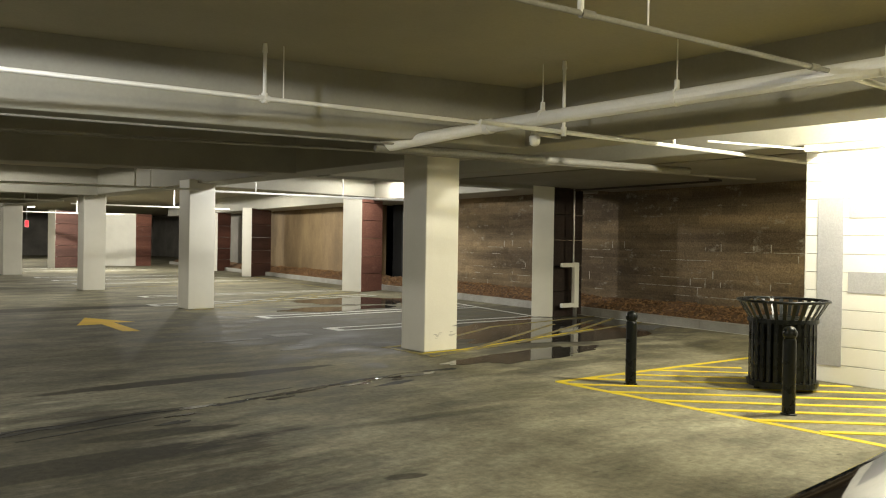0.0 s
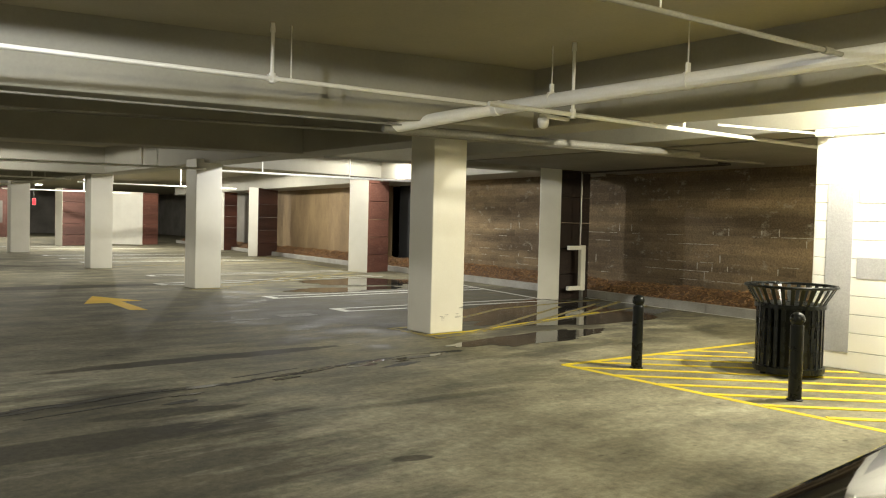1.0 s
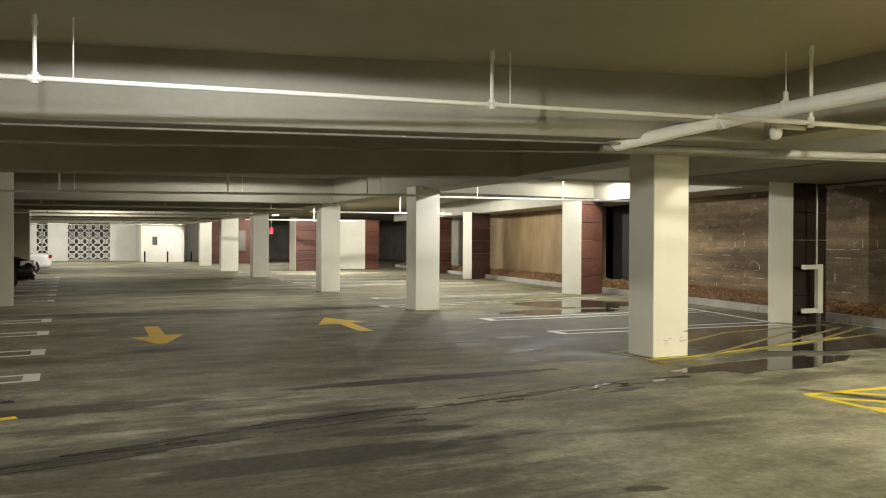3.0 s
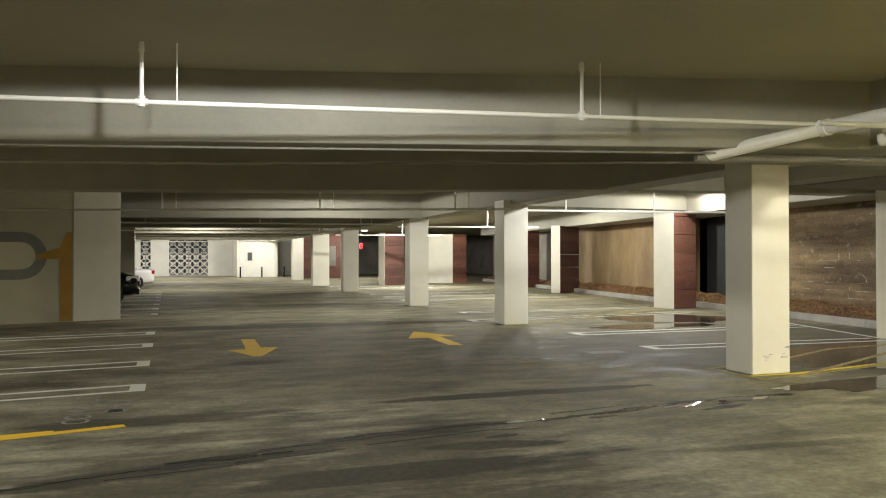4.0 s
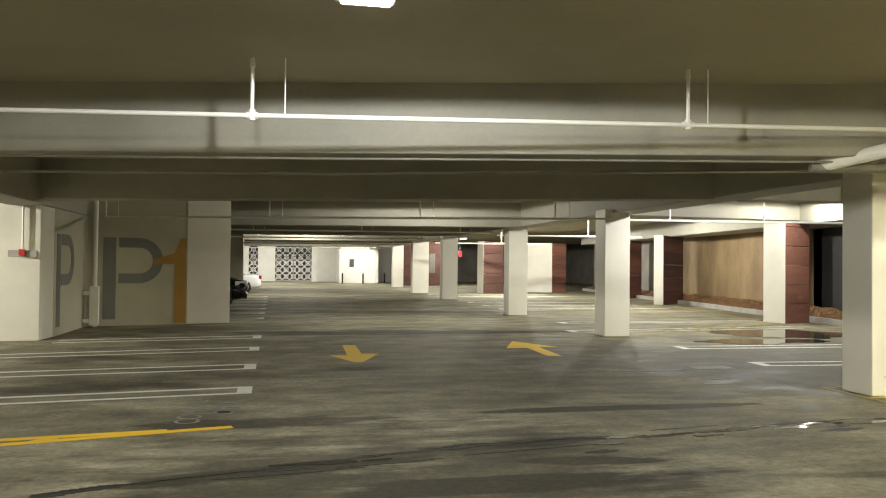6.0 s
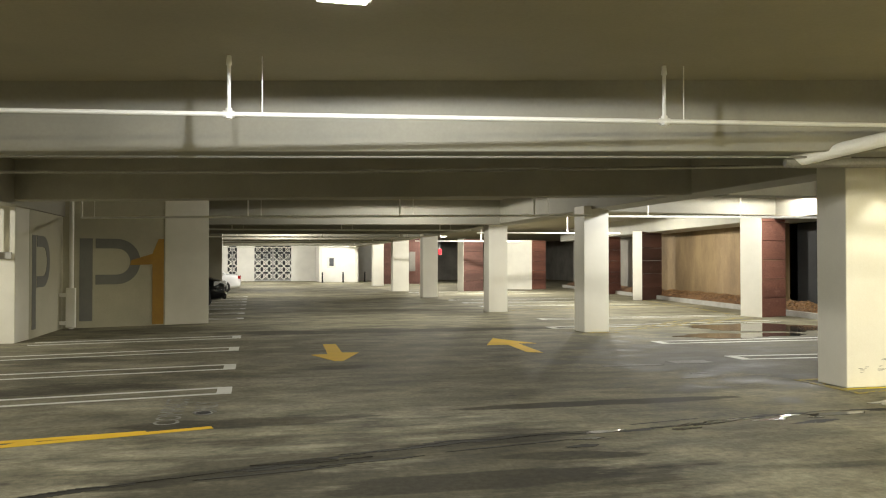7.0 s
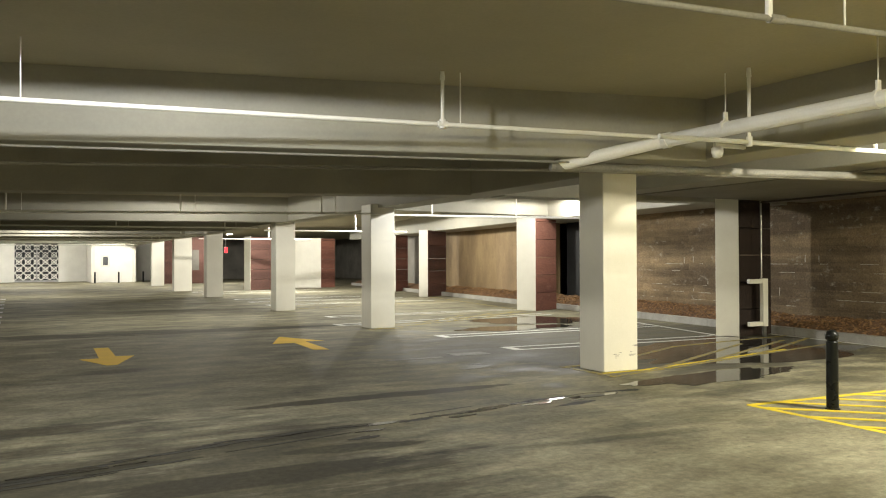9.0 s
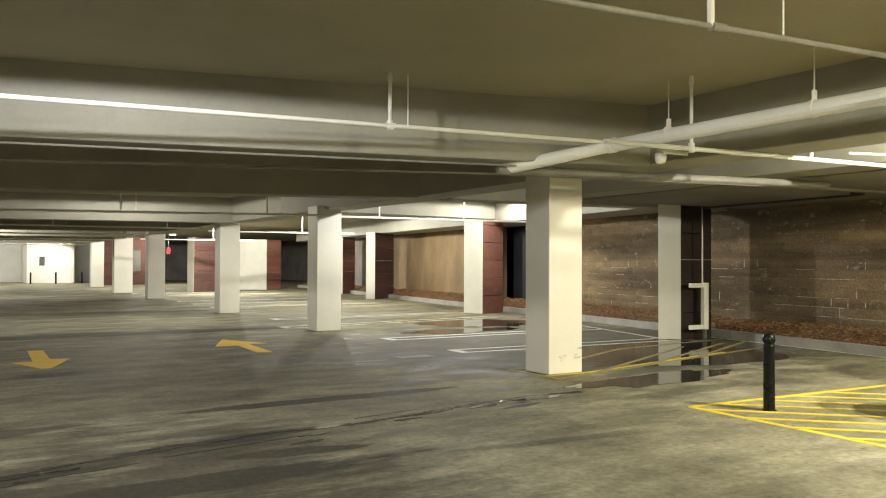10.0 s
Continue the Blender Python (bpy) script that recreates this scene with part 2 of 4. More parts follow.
# dark tone: paints the low soffit's shade and dims the unseen walls
M_DARKCONC = surface("darkened_concrete", (0.26, 0.245, 0.205), (0.17, 0.16, 0.13), 0.8, 40, 0.8, 0.1, 0.2)
M_KERB = surface("kerb_concrete", (0.40, 0.39, 0.35), (0.27, 0.26, 0.23), 1.5, 50, 0.75, 0.1, 0.3)
M_MULCH = surface("bark_mulch", (0.20, 0.11, 0.05), (0.09, 0.05, 0.023), 9, 60, 0.95, 0.03, 0.6)
M_CHIP = surface("bark_chip", (0.34, 0.20, 0.09), (0.15, 0.08, 0.035), 7, 60, 0.9, 0.05, 0.3, vary=0.6)
M_RED = surface("red_plastic", (0.45, 0.02, 0.02), (0.38, 0.015, 0.015), 5, 60, 0.35, 0.05, 0)
# plain black; also paints the darkness of the wall recess
M_BLIND = surface("flat_black", (0.010, 0.010, 0.010), (0.006, 0.006, 0.006), 4, 60, 0.7, 0.05, 0)
M_DARKIRON = surface("dark_iron", (0.05, 0.038, 0.03), (0.03, 0.024, 0.02), 6, 60, 0.6, 0.1, 0.1)
M_CARBLACK = surface("black_car_paint", (0.006, 0.0065, 0.008), (0.005, 0.0055, 0.007), 2, 200, 0.05, 0.01, 0)
M_CARWHITE = surface("white_car_paint", (0.80, 0.80, 0.80), (0.74, 0.74, 0.75), 2, 200, 0.2, 0.03, 0)
M_TYRE = surface("tyre_rubber", (0.02, 0.02, 0.02), (0.012, 0.012, 0.012), 8, 80, 0.8, 0.05, 0.2)
M_CHROME = surface("bright_metal", (0.7, 0.7, 0.7), (0.6, 0.6, 0.6), 5, 60, 0.15, 0.05, 0, 1.0)
M_TAIL = surface("red_lamp_glass", (0.35, 0.01, 0.01), (0.3, 0.01, 0.01), 5, 60, 0.15, 0.05, 0)
M_LENS = surface("clear_lamp_glass", (0.42, 0.42, 0.40), (0.34, 0.34, 0.33), 5, 60, 0.1, 0.05, 0)
M_PIC = surface("dark_notice", (0.05, 0.055, 0.06), (0.03, 0.03, 0.035), 5, 60, 0.4, 0.05, 0)
M_NIGHT = surface("night_outside", (0.03, 0.035, 0.04), (0.02, 0.022, 0.026), 1, 20, 0.8, 0.05, 0)
M_GLOW = glow("lamp_glow", (1.0, 0.98, 0.93), 14)
M_EXIT = glow("exit_sign_red", (1.0, 0.02, 0.03), 1.6)


def wet_material(name="standing_water", scale=14, relief=0.16, depth=0.006):
    m, t, b = nodes_of(name)
    n = noise_of(t, 1.5, 4)
    t.links.new(ramp(t, n, [(0.3, (0.03, 0.029, 0.026)), (0.7, (0.05, 0.048, 0.042))]), b.inputs["Base Color"])
    b.inputs["Roughness"].default_value, b.inputs["IOR"].default_value = 0.03, 1.45
    bump(t, b, noise_of(t, scale, 4), relief, depth)
    return m


def glass_material():
    m, t, b = nodes_of("car_glass")
    b.inputs["Base Color"].default_value = (0.02, 0.025, 0.03, 1)
    b.inputs["Roughness"].default_value, b.inputs["IOR"].default_value = 0.03, 1.6
    return m


M_DAMP = surface("damp_concrete", (0.034, 0.032, 0.025), (0.022, 0.021, 0.017), 4, 60, 0.7, 0.12, 0.1)
M_WATER, M_RIPPLE, M_GLASS = wet_material(), wet_material("rippled_water", 18, 0.3, 0.01), glass_material()
M_DAMP.node_tree.nodes["Principled BSDF"].inputs["Specular IOR Level"].default_value = 0.2
M_CARBLACK.node_tree.nodes["Principled BSDF"].inputs["Specular IOR Level"].default_value = 0.3
M_BLACK.node_tree.nodes["Principled BSDF"].inputs["Specular IOR Level"].default_value = 0.25


# ---- building helpers ----
def mesh_of(name, bm, material, smooth=False):
    me = bpy.data.meshes.new(name)
    bmesh.ops.recalc_face_normals(bm, faces=bm.faces)
    bm.to_mesh(me)
    bm.free()
    me.materials.append(material)
    if smooth:
        for p in me.polygons:
            p.use_smooth = True
    return me


def part(name, bm, material, parent=None, label="", smooth=False, at=None):
    ob = new(name, mesh_of(name, bm, material, smooth))
    ob.parent = parent
    if at:
        ob.location = at
    if label:
        ob["label"] = label
    return ob


def structure(name, bm, material, label, category, smooth=False):
    return tagged(part(name, bm, material, smooth=smooth), label, category, kind="structure")


def root(name, at, label, category, group="", kind="", turn=0.0):
    ob = new(name)
    ob.location, ob.rotation_euler = at, (0, 0, radians(turn))
    return tagged(ob, label, category, group, kind)


def prism(bm, pts, z0, z1, bevel=0.0):
    """An upright prism over a ground outline."""
    low = [bm.verts.new((x, y, z0)) for x, y in pts]
    high = [bm.verts.new((x, y, z1)) for x, y in pts]
    n = len(pts)
    made = [bm.faces.new(low[::-1]), bm.faces.new(high)]
    made += [bm.faces.new((low[i], low[(i + 1) % n], high[(i + 1) % n], high[i])) for i in range(n)]
    if bevel:
        edges = list({e for f in made for e in f.edges})
        bmesh.ops.bevel(bm, geom=edges, offset=bevel, segments=2, affect="EDGES", profile=0.5)
    return bm


def box(bm, x0, x1, y0, y1, z0, z1, bevel=0.0):
    return prism(bm, [(x0, y0), (x1, y0), (x1, y1), (x0, y1)], z0, z1, bevel)


def boxm(*dims, bevel=0.0):
    return box(bmesh.new(), *dims, bevel=bevel)


def tube(bm, a, b, r, n=12, r2=None):
    a, b = Vector(a), Vector(b)
    way = (b - a).normalized()
    side = way.orthogonal().normalized()
    up = way.cross(side)
    rings = []
    for p, q in ((a, r), (b, r if r2 is None else r2)):
        rings.append([bm.verts.new(p + q * (math.cos(2 * math.pi * i / n) * side + math.sin(2 * math.pi * i / n) * up)) for i in range(n)])
    bm.faces.new(rings[0][::-1])
    bm.faces.new(rings[1])
    for i in range(n):
        bm.faces.new((rings[0][i], rings[0][(i + 1) % n], rings[1][(i + 1) % n], rings[1][i]))
    return bm


def lathe(bm, profile, n=24, centre=(0, 0)):
    """A turned shape: rings of (radius, height)."""
    rings = [[bm.verts.new((centre[0] + r * math.cos(2 * math.pi * i / n), centre[1] + r * math.sin(2 * math.pi * i / n), z)) for i in range(n)] for r, z in profile]
    for a, b in zip(rings, rings[1:]):
        for i in range(n):
            bm.faces.new((a[i], a[(i + 1) % n], b[(i + 1) % n], b[i]))
    bm.faces.new(rings[0][::-1])
    bm.faces.new(rings[-1])
    return bm


def along(a, b, off0, off1, s0=0.0, s1=None):
    """The outline of a strip beside the line a to b: offsets to its right, lengths along it."""
    a, b = Vector(a), Vector(b)
    d = (b - a).normalized()
    r = Vector((d.y, -d.x))
    s1 = (b - a).length if s1 is None else s1
    return [tuple(a + d * s + r * o) for s, o in ((s0, off0), (s1, off0), (s1, off1), (s0, off1))]


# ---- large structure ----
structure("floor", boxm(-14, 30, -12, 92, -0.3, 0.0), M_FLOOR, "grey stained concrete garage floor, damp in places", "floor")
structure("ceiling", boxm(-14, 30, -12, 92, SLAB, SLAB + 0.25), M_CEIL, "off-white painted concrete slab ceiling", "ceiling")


def skew(y, x, slope):
    return y + slope * (x - 2.2)


def cross_beam(y, slope=-0.24, x0=-13.9, x1=8.58, width=0.55, name="beam", z=SOFFIT):
    pts = [(x0, skew(y, x0, slope)), (x1, skew(y, x1, slope)), (x1, skew(y, x1, slope) + width), (x0, skew(y, x0, slope) + width)]
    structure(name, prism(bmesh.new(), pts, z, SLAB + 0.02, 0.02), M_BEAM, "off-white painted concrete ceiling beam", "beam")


for y in (-7.0, 9.5, 28.6, 38.0, 47.5, 57.0, 66.0):
    cross_beam(y)
cross_beam(16.5, -0.33)
cross_beam(21.6, 0.11, 9.3, 17.2, z=3.3)
cross_beam(15.0, -0.1, 9.3, 22.0)
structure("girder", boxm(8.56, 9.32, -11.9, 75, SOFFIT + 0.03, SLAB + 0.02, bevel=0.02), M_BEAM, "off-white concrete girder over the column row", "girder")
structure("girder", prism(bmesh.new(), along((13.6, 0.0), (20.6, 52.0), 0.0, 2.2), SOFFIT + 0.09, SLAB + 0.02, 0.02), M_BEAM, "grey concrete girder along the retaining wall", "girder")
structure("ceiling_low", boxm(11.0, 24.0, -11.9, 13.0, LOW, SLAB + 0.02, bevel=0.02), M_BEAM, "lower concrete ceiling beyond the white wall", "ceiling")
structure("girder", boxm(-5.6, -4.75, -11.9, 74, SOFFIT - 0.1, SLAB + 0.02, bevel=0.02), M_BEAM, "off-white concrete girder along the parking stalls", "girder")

# thin sheet under the low ceiling; its dark colour stands in for shade
structure("soffit_low", prism(bmesh.new(), [(11.74, -11.8), (23.9, -11.8), (23.9, 12.95), (11.74, 12.95)], LOW - 0.02, LOW + 0.01), M_DARKCONC, "darkened soffit panel beyond the white wall, shade in its colour", "soffit")

# enclosing walls; back and left are unseen, darkened to cut bounce light
structure("wall_back", boxm(-14.2, 30.2, -12.3, -12.0, -0.3, 4.2), M_DARKCONC, "plain unseen enclosing wall, darkened to cut bounce light", "wall")
structure("wall_left", boxm(-14.3, -14.0, -12, 92, -0.3, 4.2), M_DARKCONC, "plain unseen enclosing wall, darkened to cut bounce light", "wall")
structure("wall_right", boxm(30.0, 30.3, -12, 92, -0.3, 4.2), M_GREYB, "plain dark grey garage wall", "wall")
structure("wall_end", boxm(-14.2, 30.2, 92, 92.3, -0.3, 4.2), M_NIGHT, "plain dark wall outside the lattice windows", "wall")


# ---- columns ----
def column(x0, x1, y0, y1, label="white painted square concrete column"):
    c = root("column", ((x0 + x1) / 2, (y0 + y1) / 2, 0), label, "column", "columns of the middle row")
    w, d = (x1 - x0) / 2, (y1 - y0) / 2
    part("shaft", boxm(-w, w, -d, d, 0.001, SOFFIT + 0.12, bevel=0.015), M_COL, c)
    return c


first_column = column(8.356, 9.04, 9.92, 10.53, "white painted concrete column scuffed at its foot")
for y0, x0, x1 in ((19.24, 8.356, 9.035), (27.7, 8.33, 9.03), (40.1, 8.5, 9.29), (48.85, 8.45, 9.46), (60.7, 8.94, 9.77)):
    column(x0, x1, y0, y0 + 0.64)
# scuffs on the first column's front
bm = bmesh.new()
for x0, z0, w, h in ((-0.20, 0.20, 0.17, 0.09), (0.16, 0.20, 0.10, 0.10), (0.22, 0.38, 0.08, 0.02)):
    for _ in range(9):
        x, z, l = x0 + random.uniform(0, w), z0 + random.uniform(0, h), random.uniform(0.02, 0.07)
        box(bm, x, min(x + l, 0.33), -0.3085, -0.304, z, z + random.uniform(0.003, 0.008))
part("scuff_mark", bm, M_KERB, first_column, "grey scuff marks")

# ---- white block wall with a painted letter ----
wall = structure("wall_block", boxm(11.012, 11.3, -11.9, 5.1, 0, 3.13), M_JOINT, "white painted block wall with large pale grey lettering", "wall")
COURSE = 0.24
for k in range(13):
    z0 = 0.0 + k * COURSE
    part("block_course", boxm(11.0, 11.05, -11.9, 5.096, z0 + 0.004, min(z0 + COURSE - 0.004, 3.12), bevel=0.004), M_WALLW, wall)
part("end_face", boxm(11.01, 11.302, 5.08, 5.106, 0, 3.13), M_WALLW, wall)


def letter_p(bm, put, u0, z0, z1, sign=1.0, thick=0.006):
    """A stencilled letter P: a stem, a gap and a bowl. put(u, z, depth) gives a place on the wall."""
    def slab(pts):
        low = [bm.verts.new(put(u, z, 0.0)) for u, z in pts]
        high = [bm.verts.new(put(u, z, thick)) for u, z in pts]
        bm.faces.new(low)
        bm.faces.new(high[::-1])
        n = len(pts)
        for i in range(n):
            bm.faces.new((low[i], high[i], high[(i + 1) % n], low[(i + 1) % n]))
    h = z1 - z0
    slab([(u0, z0), (u0 + 0.33 * sign, z0), (u0 + 0.33 * sign, z1), (u0, z1)])
    zt, zb, w = z1, z0 + 0.44 * h, 0.27
    ro = (zt - zb) / 2
    uc = u0 + sign * (1.55 - ro + 0.02)
    outer = [(uc + sign * ro * math.sin(a), (zt + zb) / 2 + ro * math.cos(a)) for a in [math.pi * i / 16 for i in range(17)]]
    inner = [(uc + sign * (ro - w) * math.sin(a), (zt + zb) / 2 + (ro - w) * math.cos(a)) for a in [math.pi * i / 16 for i in range(17)]]
    us = u0 + 0.40 * sign
    slab([(us, zt), (uc, zt), (uc, zt - w), (us, zt - w)])
    slab([(us, zb), (uc, zb), (uc, zb + w), (us, zb + w)])
    for i in range(16):
        slab([outer[i], outer[i + 1], inner[i + 1], inner[i]])


def figure_one(bm, put, u0, u1, z0, z1, thick=0.008):
    """A stencilled figure 1: stem and a slanting flag."""
    def slab(pts):
        low = [bm.verts.new(put(u, z, 0.0)) for u, z in pts]
        high = [bm.verts.new(put(u, z, thick)) for u, z in pts]
        bm.faces.new(low)
        bm.faces.new(high[::-1])
        n = len(pts)
        for i in range(n):
            bm.faces.new((low[i], high[i], high[(i + 1) % n], low[(i + 1) % n]))
    slab([(u1 - 0.31, z0), (u1, z0), (u1, z1), (u1 - 0.14, z1), (u1 - 0.31, z1 - 0.42)])
    slab([(u1 - 0.31, z1 - 0.42), (u1 - 0.31, z1 - 0.72), (u0 - 0.04, z1 - 0.74), (u0, z1 - 0.60)])


bm = bmesh.new()
letter_p(bm, lambda u, z, d: (10.998 - d, u, z), 4.93, 0.22, 2.42, -1.0)
part("letter_p", bm, M_PALEP, wall, "pale grey painted letter P")

# ---- wall and pier with the level sign ----
PA, PB = (-4.68, 23.52), (-1.1, 24.65)
# this wall and the side wall carry their shade in the paint colour
sign_wall = structure("wall_sign", prism(bmesh.new(), along(PA, PB, -0.35, 0.0, -0.3), 0, SLAB), M_SHADEWALL, "wall with a large painted level sign, shade put into its beige", "wall")
structure("pier", prism(bmesh.new(), along(PA, PB, -0.5, 0.012, 2.52, 3.76), 0.001, SLAB, 0.01), M_COL, "white painted pier beside the level sign", "pier")
pd = (Vector(PB) - Vector(PA)).normalized()
pn = Vector((pd.y, -pd.x))


def on_sign(u, z, d):
    p = Vector(PA) + pd * u + pn * (0.002 + d)
    return (p.x, p.y, z)


bm = bmesh.new()
letter_p(bm, on_sign, 0.29, 0.18, 2.43)
part("letter_p", bm, M_GREYP, sign_wall, "grey painted letter P")
bm = bmesh.new()
figure_one(bm, on_sign, 1.62, 2.49, 0.03, 2.44)
part("figure_one", bm, M_ORANGE, sign_wall, "orange painted figure 1")
side_wall = structure("wall_side", prism(bmesh.new(), [(-4.85, 20.4), (-4.80, 23.6), (-5.2, 23.6), (-5.2, 20.4)], 0, SLAB), M_SHADEWALL, "side wall with a painted letter, shade put into its beige", "wall")
bm = bmesh.new()
letter_p(bm, lambda u, z, d: (-4.846 + (u - 20.4) * 0.0156 + d, u, z), 20.6, 0.2, 2.42)
part("letter_p", bm, M_GREYP, side_wall, "grey painted letter P")
structure("pier", prism(bmesh.new(), [(-5.72, 19.34), (-4.91, 19.48), (-4.85, 20.47), (-5.72, 20.47)], 0.001, SLAB, 0.01), M_COL, "white painted pier with a red alarm call point", "pier")
structure("wall_corner", boxm(-13.9, -5.2, 23.4, 23.8, 0, SLAB), M_WALLW, "plain off-white garage wall", "wall")

# ---- retaining wall, kerb and planting strip ----
KA, KB = (14.32, 0.6), (21.6, 54.5)


def strip(off0, off1, s0, s1):
    return along(KA, KB, off0, off1, s0, s1)


kd = (Vector(KB) - Vector(KA)).normalized()
kr = Vector((kd.y, -kd.x))
kerb = structure("kerb", bmesh.new(), M_KERB, "low grey concrete kerb before the retaining wall", "kerb")
for k in range(18):
    part("kerb_stone", prism(bmesh.new(), strip(0.0, 0.16, k * 3.0 + 0.006, k * 3.0 + 2.994), 0.001, 0.19, 0.012), M_KERB, kerb)
bm = bmesh.new()
rows = []
for i in range(181):
    row = []
    for j in range(7):
        s, o = i * 0.3, 0.15 + j * 0.13
        p = Vector(KA) + kd * s + kr * o
        z = 0.13 + 0.30 * (j / 6) ** 0.8 + 0.10 * noise.noise(Vector((s * 0.9, o * 2, 0))) + 0.03 * random.random()
        row.append(bm.verts.new((p.x, p.y, z if j else 0.12)))
    rows.append(row)
for a, b in zip(rows, rows[1:]):
    for j in range(6):
        bm.faces.new((a[j], a[j + 1], b[j + 1], b[j]))
tagged(part("mulch_bed", bm, M_MULCH), "reddish brown bark mulch heaped behind the kerb", "mulch", kind="stuff")
verts, faces = [], []
for _ in range(5200):
    s, o = random.uniform(6, 40), random.uniform(0.17, 0.9)
    p = Vector(KA) + kd * s + kr * o
    z = 0.15 + 0.30 * ((o - 0.15) / 0.78) ** 0.8 + 0.10 * noise.noise(Vector((s * 0.9, o * 2, 0)))
    q = Matrix.Translation((p.x, p.y, z + 0.015)) @ Euler((random.uniform(-0.7, 0.7), random.uniform(-0.7, 0.7), random.uniform(0, 6.3))).to_matrix().to_4x4()
    l, w, h = random.uniform(0.02, 0.06), random.uniform(0.01, 0.025), 0.006
    k = len(verts)
    verts += [tuple(q @ Vector(v)) for v in ((-l, -w, -h), (l, -w * 0.6, -h), (l, w * 0.6, -h), (-l, w, -h), (0, 0, h * 2))]
    faces += [(k + 3, k + 2, k + 1, k), (k, k + 1, k + 4), (k + 1, k + 2, k + 4), (k + 2, k + 3, k + 4), (k + 3, k, k + 4)]
me = bpy.data.meshes.new("bark_chips")
me.from_pydata(verts, [], faces)
me.materials.append(M_CHIP)
tagged(new("bark_chips", me), "loose reddish brown bark chips on the mulch", "bark", kind="stuff")

# ---- pilasters against the retaining wall ----
def pilaster(white, fin, label, material, blocks=True):
    """A white column whose aisle side is painted; a block fin joins it to the retaining wall."""
    p = root("pilaster", (white[1][0], white[1][1], 0), label, "pilaster", "pilasters along the retaining wall")
    ox, oy = white[1]
    loc = lambda q: (q[0] - ox, q[1] - oy)
    part("shaft", prism(bmesh.new(), [loc(white[0]), loc(white[1]), loc((white[1][0] + 0.25, white[1][1] + 0.35)), loc((white[0][0] + 0.25, white[0][1] + 0.2))], 0.001, SOFFIT + 0.14, 0.01), M_COL, p)
    a, b = Vector(loc(white[1])), Vector(loc(fin))
    d = (b - a).normalized()
    r = Vector((d.y, -d.x))
    length = (b - a).length
    a = a + d * 0.012
    h = 0.62 if blocks else 0.4
    for k in range(int(3.2 / h) + 1):
        z0, z1 = k * h + 0.004, min((k + 1) * h - 0.012, SOFFIT + 0.12)
        if z1 - z0 > 0.05:
            q = [tuple(a + r * 0.0), tuple(a + d * length), tuple(a + d * length - r * 0.4), tuple(a + d * 0.3 - r * 0.4)]
            part("block", prism(bmesh.new(), q, z0, z1, 0.012), material, p)
    return p


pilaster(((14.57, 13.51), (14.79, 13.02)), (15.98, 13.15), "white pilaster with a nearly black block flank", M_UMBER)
pilaster(((15.92, 23.95), (16.12, 23.07)), (17.3, 23.5), "white pilaster with a red-brown block flank", M_REDB)
pilaster(((17.53, 35.03), (17.89, 34.78)), (19.5, 35.9), "white pilaster with a dark brown block flank", M_BROWNB)
pilaster(((18.95, 42.5), (19.4, 41.8)), (20.3, 42.1), "white pilaster with a red-brown block flank", M_REDB)
pilaster(((16.2, 51.4), (17.93, 50.3)), (19.0, 50.6), "wide white pilaster with a red-brown block flank", M_REDB)
pilaster(((12.55, 48.9), (12.78, 48.3)), (14.3, 49.2), "white pilaster with a dark brown block flank", M_BROWNB)
# ---- retaining wall ----
wall = structure("wall_retaining", prism(bmesh.new(), strip(0.963, 1.3, 0.0, 20.0), 0, SLAB), M_MORTAR, "brown split-faced block retaining wall with stains and painted shade bands", "wall")
# black sheet painted in place of the darkness inside the opening
structure("recess_dark_sheet", prism(bmesh.new(), strip(1.6, 1.8, 19.8, 25.4), 0, SLAB), M_BLIND, "flat black sheet standing in for an unlit recess in the retaining wall", "recess")
structure("wall_tan", prism(bmesh.new(), strip(0.9, 1.3, 25.4, 37.0), 0, SLAB), M_TANB, "tan rendered retaining wall with dark stains", "wall")
structure("wall_grey", prism(bmesh.new(), strip(0.9, 1.3, 37.0, 54.3), 0, SLAB), M_GREYB, "dark grey retaining wall", "wall")

BL, BH = 0.42, 0.205


def block_mesh(length, n):
    """One rough split-faced block; its face bulges."""
    rnd = random.Random(n)
    bm = bmesh.new()
    x = [0.003, length * 0.33, length * 0.67, length - 0.003]
    z = [0.005, BH * 0.5, BH - 0.005]
    grid = [[bm.verts.new((u, 0.012 + 0.016 * rnd.random() if 0 < i < 3 and j == 1 else 0.007 + 0.004 * rnd.random(), w)) for i, u in enumerate(x)] for j, w in enumerate(z)]
    back = [[bm.verts.new((u, -0.03, w)) for u in (x[0], x[-1])] for w in (z[0], z[-1])]
    for j in range(2):
        for i in range(3):
            bm.faces.new((grid[j][i], grid[j][i + 1], grid[j + 1][i + 1], grid[j + 1][i]))
    bm.faces.new([*grid[0][::-1], back[0][0], back[0][1]])
    bm.faces.new([*grid[2], back[1][1], back[1][0]])
    bm.faces.new((grid[0][0], grid[1][0], grid[2][0], back[1][0], back[0][0]))
    bm.faces.new((grid[2][3], grid[1][3], grid[0][3], back[0][1], back[1][1]))
    return mesh_of("block", bm, M_BLOCK)


block_kinds = [block_mesh(BL, n) for n in range(9)]
turn = math.atan2(kd.y, kd.x)
near, verts, faces = 0, [], []
